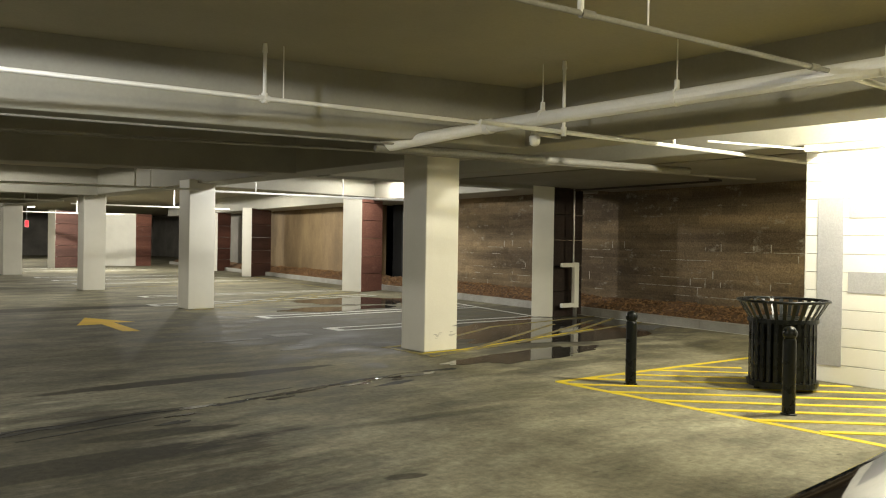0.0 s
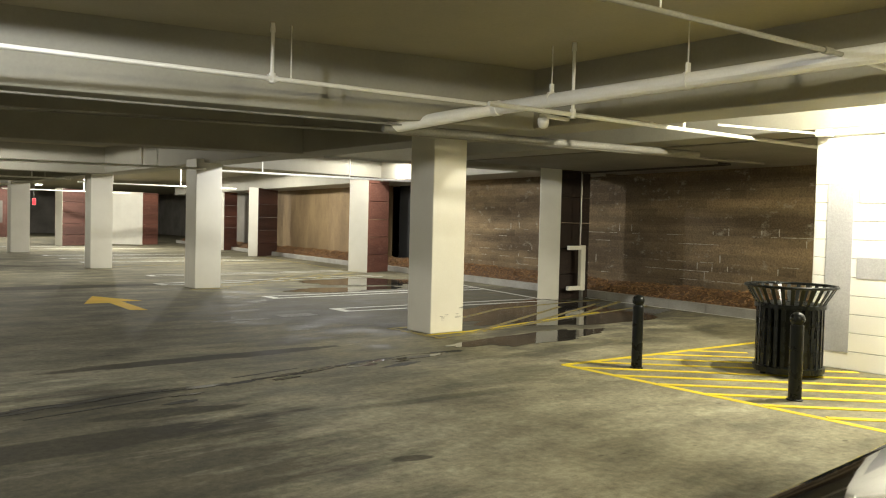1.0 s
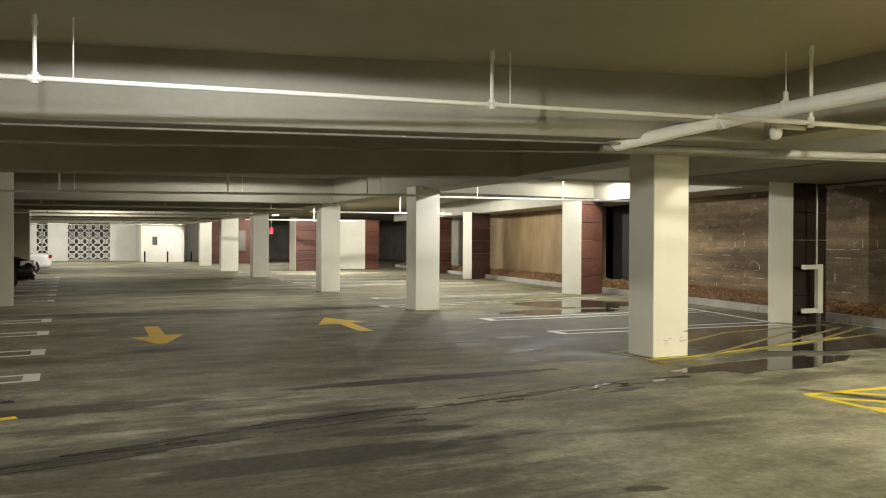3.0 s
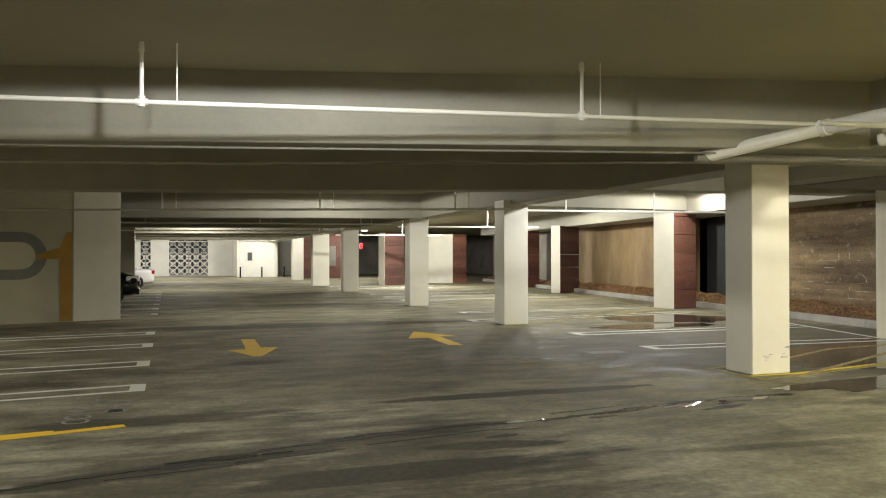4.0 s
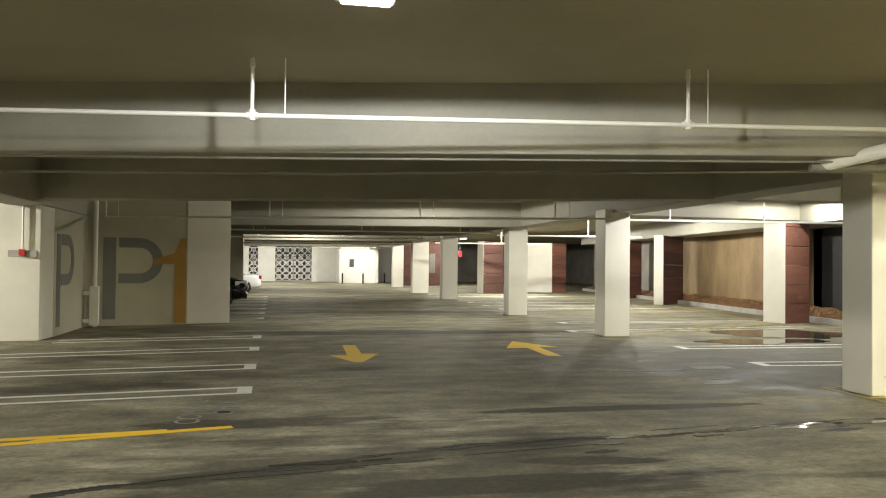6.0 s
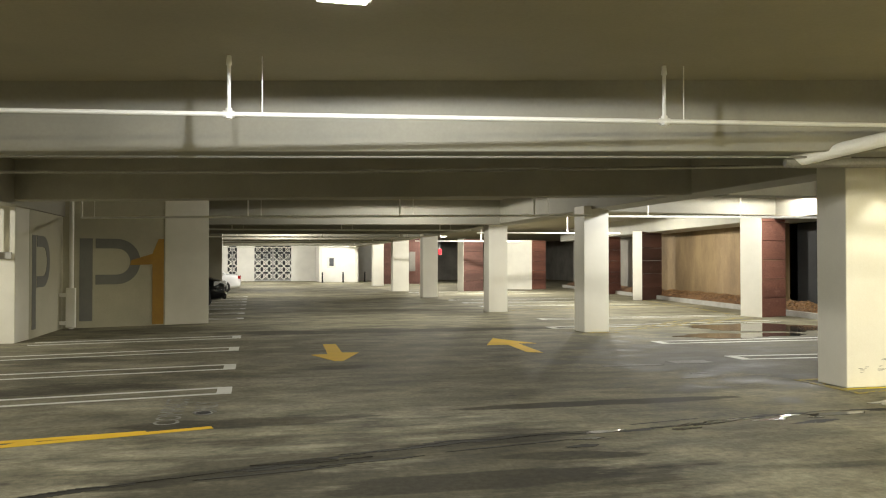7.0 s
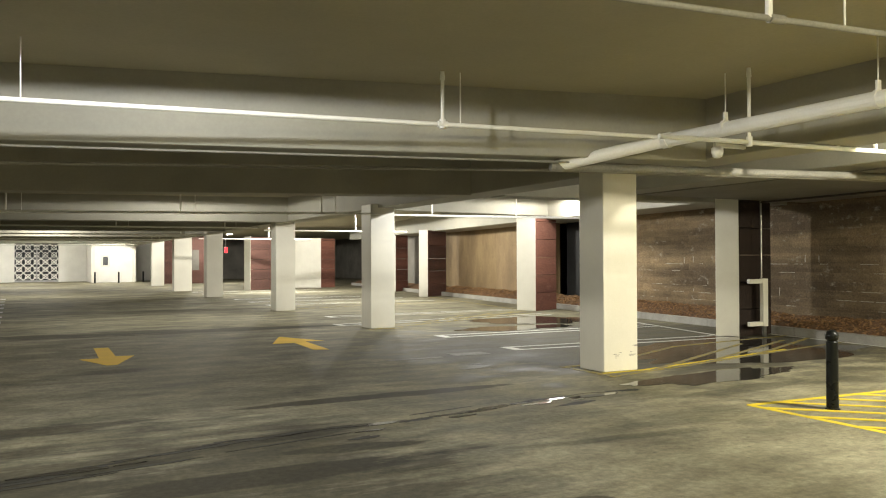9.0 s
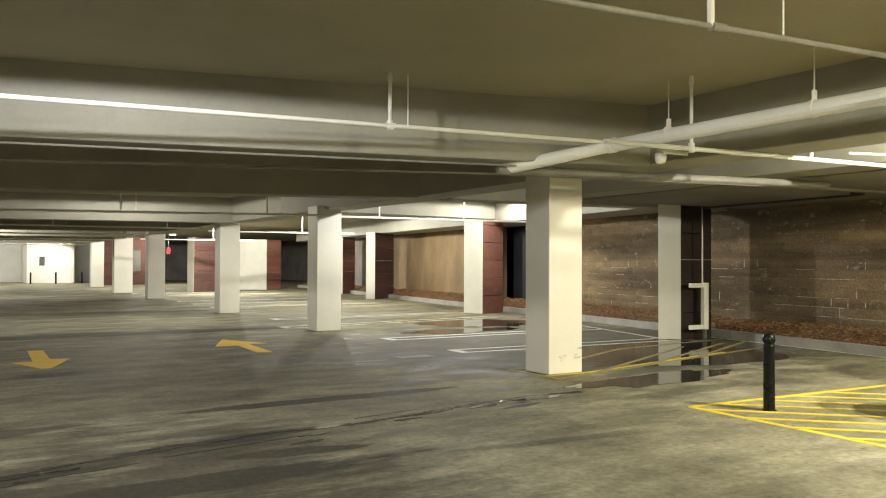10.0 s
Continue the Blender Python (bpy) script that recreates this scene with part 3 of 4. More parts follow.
for course in range(1, 16):
    for k in range(56):
        s = k * BL + (BL / 2 if course % 2 else 0.0)
        if s > 19.5:
            continue
        p = Vector(KA) + kd * s + kr * 0.965
        m = Matrix.Translation((p.x, p.y, course * BH)) @ Matrix.Rotation(turn, 4, "Z")
        me = block_kinds[random.randrange(9)]
        if 7.6 < s < 14.2 and near < 300:
            ob = new("block", me)
            ob.matrix_world = m
            ob.parent = wall
            near += 1
        else:
            b0 = len(verts)
            verts += [tuple(m @ v.co) for v in me.vertices]
            faces += [tuple(b0 + i for i in q.vertices) for q in me.polygons]
me = bpy.data.meshes.new("block_courses")
me.from_pydata(verts, [], faces)
me.materials.append(M_BLOCK)
rest = new("block_courses", me)
rest.parent = wall
rest["kind"] = "stuff"

# lime crust leaching out of the joints in two bands
rnd = random.Random(41)
bm = bmesh.new()
for n in range(150):
    course = rnd.choice((2, 3, 3, 4, 4, 5, 7, 8, 8, 8))
    k = rnd.randrange(2, 46)
    s = k * BL + (BL / 2 if course % 2 else 0.0)
    p = Vector(KA) + kd * s + kr * 0.965
    m = Matrix.Translation((p.x, p.y, course * BH)) @ Matrix.Rotation(turn, 4, "Z")
    if rnd.random() < 0.7:
        a, pieces = rnd.uniform(0, 0.2), rnd.randrange(2, 8)
        for q in range(pieces):
            w = rnd.uniform(0.03, 0.10)
            h = rnd.uniform(0.003, 0.010)
            quad = [(a, 0.0, -h), (a + w, 0.0, -h * rnd.uniform(0.4, 1)), (a + w, 0.0, h), (a, 0.0, h * rnd.uniform(0.4, 1))]
            front = [bm.verts.new(m @ Vector((x, 0.0125, z))) for x, y, z in quad]
            back = [bm.verts.new(m @ Vector((x, -0.01, z))) for x, y, z in quad]
            bm.faces.new(front)
            for i in range(4):
                bm.faces.new((front[i], back[i], back[(i + 1) % 4], front[(i + 1) % 4]))
            a += w * rnd.uniform(0.8, 1.3)
    else:
        z, w = rnd.uniform(0.0, 0.05), 0.008
        top = z + rnd.uniform(0.06, 0.17)
        while z < top:
            h, w2 = rnd.uniform(0.02, 0.05), rnd.uniform(0.004, 0.016)
            quad = [(-w, z), (w, z), (w2, z + h), (-w2, z + h)]
            front = [bm.verts.new(m @ Vector((x, 0.0125, v))) for x, v in quad]
            back = [bm.verts.new(m @ Vector((x, -0.01, v))) for x, v in quad]
            bm.faces.new(front)
            for i in range(4):
                bm.faces.new((front[i], back[i], back[(i + 1) % 4], front[(i + 1) % 4]))
            z, w = z + h, w2
crust = part("lime_crust", bm, M_LIME, wall, "pale lime crust in the joints")
crust["kind"] = "stuff"


# ---- far end ----
far = structure("wall_far", bmesh.new(), M_WALLW, "off-white end wall with lattice windows", "wall")
for x0, x1 in ((-13.9, -2.2), (-1.35, 0.25), (3.65, 12.0)):
    part("wall_bay", boxm(x0, x1, 78.0, 78.4, 0, SLAB), M_WALLW, far)
structure("wall_far_right", boxm(12.0, 30, 80.0, 80.3, 0, SLAB), M_GREYB, "dark grey end wall", "wall")


def lattice(x0, x1, name):
    w = root(name, ((x0 + x1) / 2, 78.2, 0), "dark window with a white diagonal lattice", "window", kind="structure")
    c = (x0 + x1) / 2
    part("window_frame", box(box(box(bmesh.new(), x0 - c, x1 - c, -0.05, 0.05, 0, 0.16), x0 - c, x1 - c, -0.05, 0.05, 2.05, 2.13), -0.05, 0.05, -0.05, 0.05, 0.16, 3.2), M_STEEL, w)
    part("back_panel", boxm(x0 - c, x1 - c, 0.1, 0.14, 0, SLAB), M_NIGHT, w)
    n = max(1, round((x1 - x0) / 0.68))
    step = (x1 - x0) / n
    for i in range(n):
        for j in range(5):
            bm = bmesh.new()
            a, z = x0 - c + i * step, 0.16 + j * 0.63
            tube(bm, (a, 0, z), (a + step, 0, z + 0.63), 0.045 if j < 3 else 0.022, 6)
            tube(bm, (a + step, 0, z), (a, 0, z + 0.63), 0.045 if j < 3 else 0.022, 6)
            for q in range(12):
                u, v = 2 * math.pi * q / 12, 2 * math.pi * (q + 1) / 12
                tube(bm, (a + step / 2 + 0.2 * math.cos(u), 0.01, z + 0.315 + 0.2 * math.sin(u)), (a + step / 2 + 0.2 * math.cos(v), 0.01, z + 0.315 + 0.2 * math.sin(v)), 0.03 if j < 3 else 0.018, 5)
            part("lattice_cross", bm, M_PIPE, w)


lattice(0.25, 3.65, "window_1")
lattice(-2.2, -1.35, "window_2")
structure("wall_room", boxm(5.9, 9.4, 73.2, 77.9, 0, 3.3), M_WALLW, "white painted plant room at the far end", "wall")
structure("wall_room_trim", box(box(bmesh.new(), 5.9, 6.15, 73.0, 73.19, 0, 3.3), 9.15, 9.4, 73.0, 73.19, 0, 3.3), M_COL, "white corner boards of the plant room", "trim")
notice = root("notice_board", (7.0, 73.18, 1.3), "small framed dark notice on the white plant room", "notice")
part("frame", boxm(-0.36, 0.36, -0.05, 0.0, 0, 1.0, bevel=0.01), M_COL, notice)
part("panel", boxm(-0.2, 0.2, -0.062, -0.052, 0.14, 0.86), M_PIC, notice)
structure("pier", boxm(-2.1, -1.42, 43.6, 44.2, 0.001, SLAB, bevel=0.01), M_BEAM, "grey painted pier beyond the parked cars", "pier")
dark_panel = root("notice_board", (12.6, 66.05, 0.9), "tall dark framed panel on the far wall", "notice")
part("frame", boxm(-0.8, 0.8, -0.06, 0.0, 0, 1.9, bevel=0.01), M_BROWNB, dark_panel)
part("panel", boxm(-0.66, 0.66, -0.075, -0.062, 0.14, 1.76), M_GREYB, dark_panel)
structure("wall_far_middle", boxm(10.4, 14.4, 66.05, 66.3, 0, SLAB), M_BROWNB, "dark brown block wall at the far end", "wall")

exit_sign = root("exit_sign", (14.0, 60.0, 2.35), "glowing red exit sign hanging from the ceiling", "sign")
part("case", boxm(-0.13, 0.13, 0.005, 0.08, 0, 0.46, bevel=0.01), M_STEEL, exit_sign)
part("face", boxm(-0.10, 0.10, -0.006, 0.0, 0.03, 0.43), M_EXIT, exit_sign)
part("stem", tube(bmesh.new(), (0, 0.04, 0.46), (0, 0.04, SLAB - 2.35), 0.02), M_STEEL, exit_sign)


# ---- paint on the floor ----
def stripe(bm, a, b, w, z=0.004):
    a, b = Vector(a), Vector(b)
    d = (b - a).normalized()
    r = Vector((d.y, -d.x)) * (w / 2)
    n = max(1, int((b - a).length / 0.7))
    for i in range(n):
        p, q = a.lerp(b, i / n), a.lerp(b, (i + 1) / n)
        lo = [bm.verts.new((v.x, v.y, 0.001)) for v in (p + r, q + r, q - r, p - r)]
        hi = [bm.verts.new((v.x, v.y, z)) for v in (p + r, q + r, q - r, p - r)]
        bm.faces.new(hi)
        for k in range(4):
            bm.faces.new((lo[k], lo[(k + 1) % 4], hi[(k + 1) % 4], hi[k]))


def painted(name, lines, w, material, label, category="marking"):
    bm = bmesh.new()
    for i, (a, b) in enumerate(lines):
        stripe(bm, a, b, w, 0.004 + 0.0004 * i)
    return structure(name, bm, material, label, category)


def hairpin(x_end, y, x_far, y_far, gap=0.5, w=0.1, name="stall_line", material=None):
    """A double stall line closed at its aisle end."""
    painted(name, [((x_far, y_far - gap / 2), (x_end, y - gap / 2)), ((x_far, y_far + gap / 2), (x_end, y + gap / 2)), ((x_end - 0.05, y - gap / 2 - w / 2), (x_end - 0.05, y + gap / 2 + w / 2)), ((x_end + 0.05, y - gap / 2 - w / 2), (x_end + 0.05, y + gap / 2 + w / 2))], w, material or M_LINE, "white double stall line with a closed end")


hairpin(-0.2, 11.72, -4.2, 11.1, 0.52)
hairpin(-0.2, 14.33, -4.7, 13.68, 0.6)
hairpin(-0.2, 17.25, -5.0, 16.35, 0.62)
hairpin(-0.2, 19.95, -4.5, 19.2, 0.6)
for y in (26.5, 29.2, 32.0, 34.8, 37.5, 40.3, 43.0):
    hairpin(-0.22, y, -4.5, y - 0.3)
painted("yellow_line", [((-2.8, 8.5), (-0.24, 9.15)), ((-2.8, 8.78), (-0.9, 9.05)), ((-2.1, 8.7), (-1.95, 8.86)), ((-3.6, 8.45), (-2.8, 8.62))], 0.13, M_ARROW, "worn yellow line on the concrete floor")
hairpin(8.98, 13.52, 14.4, 13.25)
hairpin(8.98, 16.45, 15.3, 16.4)
painted("bay_line", [((14.55, 13.3), (15.9, 18.5))], 0.1, M_LINE, "white line closing the stalls")
painted("bay_line", [((15.95, 13.4), (14.9, 4.0))], 0.1, M_LINE, "white line along the kerb")
hairpin(8.1, 20.8, 15.5, 21.6, 0.55)
hairpin(8.98, 23.95, 16.0, 24.2, 0.5)
for y in (31.5, 34.3, 37.0, 44.0, 47.0):
    hairpin(9.2, y, 16.5, y + 0.2)
# faded yellow hatching between stalls
painted("old_hatching", [((8.15, 9.5), (16.3, 11.25)), ((8.15, 10.3), (12.0, 12.2)), ((9.2, 9.75), (13.6, 11.9)), ((10.8, 10.1), (15.0, 12.0)), ((12.4, 10.45), (16.0, 12.1)), ((12.0, 12.2), (16.2, 12.7)), ((8.2, 9.5), (8.2, 10.8)), ((8.2, 10.75), (9.2, 10.75))], 0.1, M_OLDYEL, "faded yellow hatching on wet concrete")
painted("yellow_line", [((8.22, 9.85), (9.7, 9.85)), ((9.1, 9.85), (13.5, 10.75))], 0.09, M_YELLOW, "yellow line round the foot of the column")
painted("old_hatching", [((8.2, 19.0), (15.6, 22.4)), ((9.1, 20.0), (15.7, 23.1)), ((10.2, 20.0), (13.0, 22.6)), ((11.6, 20.7), (14.3, 23.0)), ((13.0, 21.3), (15.3, 23.2)), ((8.2, 19.05), (9.2, 19.05))], 0.11, M_OLDYEL, "faded yellow hatching beside a column")
painted("old_hatching", [((16.0, 24.0), (18.0, 35.0)), ((9.1, 28.5), (17.0, 30.5))], 0.14, M_OLDYEL, "faded yellow line along the wall")
# bright yellow hatching round the bin
TIP, FRONT, BACK = (8.06, 6.84), (7.85, -1.2), (12.6, 6.55)
lines = [(TIP, FRONT), (TIP, BACK)]
for k in range(-2, 14):
    c = 17.23 - 0.637 * k
    # each stripe runs at 45 degrees from the edge lines to the block wall
    x0 = (c - 6.84 - 0.066 * 8.06) / (1 - 0.066)
    if x0 < 8.06:
        x0 = 8.02
    x1 = 10.9 if c > 9.9 else 10.2
    if c - x1 < (6.7 if x0 > 10.7 else 9):
        lines.append(((x0, c - x0), (max(x1, x0 + 0.6), c - max(x1, x0 + 0.6))))
painted("yellow_hatching", lines, 0.1, M_YELLOW, "bright yellow hatched no-parking area")


def floor_arrow(name, shape, label):
    bm = bmesh.new()
    for pts in shape:
        prism(bm, pts, 0.001, 0.004)
    structure(name, bm, M_ARROW, label, "marking")


floor_arrow("arrow", [[(1.62, 14.7), (1.78, 14.72), (2.21, 16.0), (1.89, 16.06), (1.59, 15.84), (1.26, 15.8)], [(1.59, 15.85), (1.89, 16.07), (1.93, 17.75), (1.65, 17.75)]], "worn orange-yellow floor arrow")
floor_arrow("arrow", [[(5.65, 18.28), (5.06, 16.76), (5.53, 16.75), (5.84, 16.97), (6.24, 16.89)], [(5.53, 16.74), (5.46, 15.3), (5.74, 15.14), (5.84, 16.96)]], "worn orange-yellow floor arrow")

# faded words on the floor by the stalls
def floor_word(text, x, y, length, height):
    """A word painted along the y axis, its letters' tops towards -x."""
    cu = bpy.data.curves.new("floor_word", "FONT")
    cu.body, cu.size, cu.extrude = text, 1.0, 0.001
    ob = new("floor_word", cu)
    bpy.context.view_layer.update()
    me = bpy.data.meshes.new_from_object(ob)
    bpy.data.objects.remove(ob)
    xs, ys = [v.co.x for v in me.vertices], [v.co.y for v in me.vertices]
    for v in me.vertices:
        u, w = (v.co.x - min(xs)) / (max(xs) - min(xs)), (v.co.y - min(ys)) / (max(ys) - min(ys))
        v.co = (x - w * height, y + u * length, 0.0025 + v.co.z)
    me.materials.append(M_OLDLINE)
    tagged(new("floor_lettering", me), "faded white stencilled word on the concrete floor", "marking", kind="structure")


floor_word("COMPACT", -0.61, 9.4, 1.75, 0.28)
floor_word("ONLY", -0.23, 9.98, 0.82, 0.28)
for x0, x1, y0, y1 in ((7.4, 8.15, 12.95, 13.35), (6.0, 7.1, 12.85, 13.02), (6.6, 7.0, 11.3, 11.42), (7.0, 7.3, 11.75, 11.85)):
    structure("pale_floor_patch", boxm(x0, x1, y0, y1, 0.001, 0.004), M_OLDLINE, "faint whitish patch on the concrete floor", "marking")
drain = root("floor_drain", (-0.38, 10.02, 0.0), "small dark round floor drain", "drain")
part("rim", lathe(bmesh.new(), [(0.11, 0.001), (0.11, 0.006), (0.09, 0.008)], 20), M_STEEL, drain)
part("grate", lathe(bmesh.new(), [(0.085, 0.006), (0.085, 0.010), (0.08, 0.010)], 20), M_BLIND, drain)


# ---- standing water ----
def puddle(name, x, y, rx, ry, seed, label, turn=0.0, material=M_WATER, category="puddle", top=0.0055):
    bm = bmesh.new()
    ring = []
    for i in range(72):
        a = 2 * math.pi * i / 72
        k = 1 + 0.55 * noise.noise(Vector((1.3 * math.cos(a) + seed, 1.3 * math.sin(a), seed))) + 0.25 * noise.noise(Vector((5 * math.cos(a) + seed, 5 * math.sin(a), 3)))
        u, v = rx * k * math.cos(a), ry * k * math.sin(a)
        c, s = math.cos(turn), math.sin(turn)
        ring.append((x + u * c - v * s, y + u * s + v * c))
    prism(bm, ring, -0.002, top)
    tagged(part(name, bm, material), label, category, kind="structure")


for k, (x, y, rx, ry) in enumerate(((2.3, 7.86, 0.55, 0.03), (1.6, 7.70, 0.5, 0.035), (2.6, 7.60, 0.6, 0.022), (1.2, 7.30, 0.45, 0.03), (3.0, 7.98, 0.4, 0.018), (0.4, 7.10, 0.5, 0.03), (4.6, 8.32, 0.45, 0.016), (3.3, 7.42, 0.16, 0.05), (6.3, 7.95, 0.28, 0.06))):
    puddle("damp_stain", x, y, rx, ry, 51.0 + 1.9 * k, "thin dark damp streak beside the crack", 0.17, M_DAMP, "stain", 0.003)
puddle("puddle", 9.5, 8.75, 1.55, 0.42, 2.0, "shallow puddle on the concrete beside the column", 0.08)
puddle("puddle", 12.7, 11.2, 3.0, 1.5, 5.0, "wide shallow film of water before the pilaster", 0.12, top=0.003)
puddle("puddle", 13.6, 19.6, 1.9, 1.3, 8.0, "shallow puddle in the stalls")
puddle("puddle", 11.8, 17.6, 1.6, 0.6, 9.0, "shallow puddle in the stalls")
puddle("puddle", 6.9, 8.3, 0.42, 0.07, 3.0, "small puddle on the crack", 0.05)
for k, (dx, dy, r, w) in enumerate(((-0.42, -0.09, 0.16, 0.018), (-0.2, -0.02, 0.2, 0.026), (0.06, 0.0, 0.26, 0.034), (0.3, 0.07, 0.2, 0.026), (0.12, 0.085, 0.2, 0.014), (0.52, 0.09, 0.14, 0.014), (-0.1, -0.085, 0.16, 0.012))):
    puddle("puddle", 5.15 + dx, 8.17 + dy, r, w, 21.0 + 1.7 * k, "small puddle on the crack", 0.14, M_RIPPLE)
puddle("puddle", 3.8, 7.98, 0.30, 0.05, 7.5, "small puddle on the crack", 0.1, M_RIPPLE)
for k, (x, y, r, w) in enumerate(((5.9, 8.16, 0.22, 0.05), (4.7, 7.93, 0.2, 0.04), (4.45, 8.06, 0.12, 0.03), (6.25, 8.32, 0.16, 0.04), (3.5, 7.7, 0.15, 0.03), (6.5, 8.16, 0.1, 0.03), (1.1, 7.44, 0.12, 0.025))):
    puddle("puddle", x, y, r, w, 11.0 + k, "small puddle on the crack", 0.1, M_RIPPLE)
puddle("puddle", 0.58, 7.39, 0.35, 0.05, 4.5, "small puddle on the crack", 0.1, M_RIPPLE)
bm = bmesh.new()
way = [(-1.6, 6.76), (-0.48, 7.09), (0.5, 7.36), (1.51, 7.72), (2.1, 7.9), (3.35, 7.99), (4.0, 7.98), (5.1, 8.15), (5.96, 8.38), (6.7, 8.46), (7.7, 8.42)]
for (xa, ya), (xb, yb) in zip(way, way[1:]):
    n = 14
    for i in range(n):
        p, q = Vector((xa, ya)).lerp(Vector((xb, yb)), i / n), Vector((xa, ya)).lerp(Vector((xb, yb)), (i + 1) / n)
        wob = lambda v: v + Vector((0, 0.07 * noise.noise(Vector((v.x * 2.1, 0, 4))) + 0.03 * noise.noise(Vector((v.x * 9, 2, 4)))))
        stripe(bm, wob(p), wob(q), 0.012 + 0.05 * max(0, noise.noise(Vector((p.x * 1.7, 7, 1)))), 0.0045)
bm2 = bmesh.new()
for i in range(150):
    x = -1.6 + i * 0.062
    y = np.interp(x, [p[0] for p in way], [p[1] for p in way])
    k = noise.noise(Vector((x * 1.1, 3, 9)))
    if k > -0.15:
        y = y + 0.10 * noise.noise(Vector((x * 2.3, 1, 2)))
        w = 0.02 + 0.12 * max(0.0, k) + 0.04 * random.random()
        prism(bm2, [(x, y - w), (x + 0.065, y - w * 0.9), (x + 0.065, y + w * 0.7), (x, y + w * 0.75)], 0.0005, 0.0022 + 0.0001 * (i % 5))
tagged(part("damp_stain", bm2, M_DAMP), "dark damp stain beside the trickle of water", "stain", kind="structure")
tagged(part("floor_crack", bm, M_DAMP), "dark damp floor crack running across the lane", "crack", kind="structure")


# ---- pipes ----
def pipe(name, pts, r, material, label, joints=()):
    p = root(name, pts[0], label, "pipe")
    o = Vector(pts[0])
    for a, b in zip(pts, pts[1:]):
        part("run", tube(bmesh.new(), Vector(a) - o, Vector(b) - o, r, 14), material, p, smooth=False)
    for q in joints:
        q, d = Vector(q[:3]) - o, Vector(q[3:6]).normalized()
        part("coupling", tube(bmesh.new(), q - d * 0.06, q + d * 0.06, r * (1.45 if r < 0.05 else 1.18), 14), material, p)
    return p


def dropper(p, at, thick=0.02, top=SLAB, material=None, collar=True):
    o = p.location
    x, y, z = at
    q = part("hanger", tube(bmesh.new(), (x - o.x, y - o.y, z - o.z), (x - o.x, y - o.y, top - o.z), thick, 10), material or M_PIPE, p)
    if collar:
        part("collar", tube(bmesh.new(), (x - o.x, y - o.y, z - o.z - 0.05), (x - o.x, y - o.y, z - o.z + 0.06), thick * 1.7, 10), material or M_PIPE, p)
        part("cap", tube(bmesh.new(), (x - o.x, y - o.y, top - o.z - 0.1), (x - o.x, y - o.y, top - o.z), thick * 1.5, 10, thick * 1.1), material or M_PIPE, p)


def on_line(x):
    """The sprinkler line before the first beam."""
    return (x, 8.83 - 0.19 * (x + 0.07) * 0.72, 3.335)


main = pipe("sprinkler_pipe", [on_line(-13.5), on_line(8.1)], 0.025, M_PIPE, "white painted sprinkler pipe hung below the slab", [(*on_line(-0.07), 1, -0.13, 0), (*on_line(4.60), 1, -0.13, 0)])
for x, thick in ((-0.07, 0.021), (0.27, 0.007), (4.60, 0.021), (4.82, 0.007), (-5.0, 0.021), (-4.66, 0.007)):
    dropper(main, on_line(x), thick, collar=thick > 0.02)
big = pipe("main_pipe", [(6.62, 8.74, 3.02), (7.6, 7.77, 3.285), (7.6, 3.2, 3.31), (7.6, -6.0, 3.33)], 0.085, M_PIPE, "thick white painted water main under the ceiling", [(7.6, 7.72, 3.286, 0, 1, 0)])
for y in (6.75, 4.85, 2.78, 0.6):
    dropper(big, (7.6, y, 3.39), 0.008, collar=False)
    part("clamp", tube(bmesh.new(), (0.98, y - 8.76, 0.285), (0.98, y - 8.72, 0.285), 0.094, 20), M_PIPE, big)
    part("clevis", prism(bmesh.new(), [(0.95, y - 8.755), (1.01, y - 8.755), (1.01, y - 8.725), (0.95, y - 8.725)], 0.37, 0.47, 0.006), M_PIPE, big)
# branch, conduits and upper sprinkler pipe hold their shade in the grey
low = pipe("branch_pipe", [(6.5, 8.72, 3.0), (12.0, 7.55, 3.0)], 0.055, M_PIPESHADE, "branch pipe running to the wall, shade in its grey paint", [(6.62, 8.70, 3.0, 1, -0.21, 0)])
thin = pipe("thin_pipe", [(-13, 14.2, 3.0), (0.82, 11.2, 3.0), (6.7, 9.1, 3.0), (14.2, 7.6, 3.0)], 0.022, M_PIPESHADE, "thin conduit below the beams, shade in its grey paint")
pipe("thin_pipe", [(-13, 12.9, 3.05), (0.75, 9.95, 3.05), (7.2, 8.45, 3.05)], 0.014, M_PIPESHADE, "thin conduit below the first beam, shade in its grey paint")
right = pipe("sprinkler_pipe", [(6.4, 6.57, 3.1), (13.4, 5.85, 3.08)], 0.028, M_PIPE, "white sprinkler pipe with short risers")
for x in (9.0, 9.62):
    dropper(right, (x, 6.57 - 0.103 * (x - 6.4), 3.1), 0.022, collar=False)
dropper(right, (7.64, 6.44, 3.1), 0.021, collar=True)
conduit = pipe("conduit", [(9.4, 5.6, 3.08), (10.95, 5.0, 3.06), (10.95, -4.0, 3.06)], 0.015, M_PIPE, "thin white conduit above the white wall")
part("junction_box", boxm(1.42, 1.53, -0.75, -0.55, -0.06, 0.03, bevel=0.006), M_PIPE, conduit)
upper = pipe("sprinkler_pipe", [(-6.0, 4.75, 3.33), (7.6, 3.24, 3.33)], 0.022, M_PIPESHADE, "sprinkler pipe joining the water main, greyed for shade", [(4.62, 3.57, 3.33, 1, -0.11, 0), (7.3, 3.27, 3.33, 1, -0.11, 0)])
for x, thick in ((4.56, 0.024), (5.22, 0.007), (0.2, 0.024), (0.9, 0.007)):
    dropper(upper, (x, 3.24 - 0.111 * (x - 7.6), 3.33), thick, collar=False)
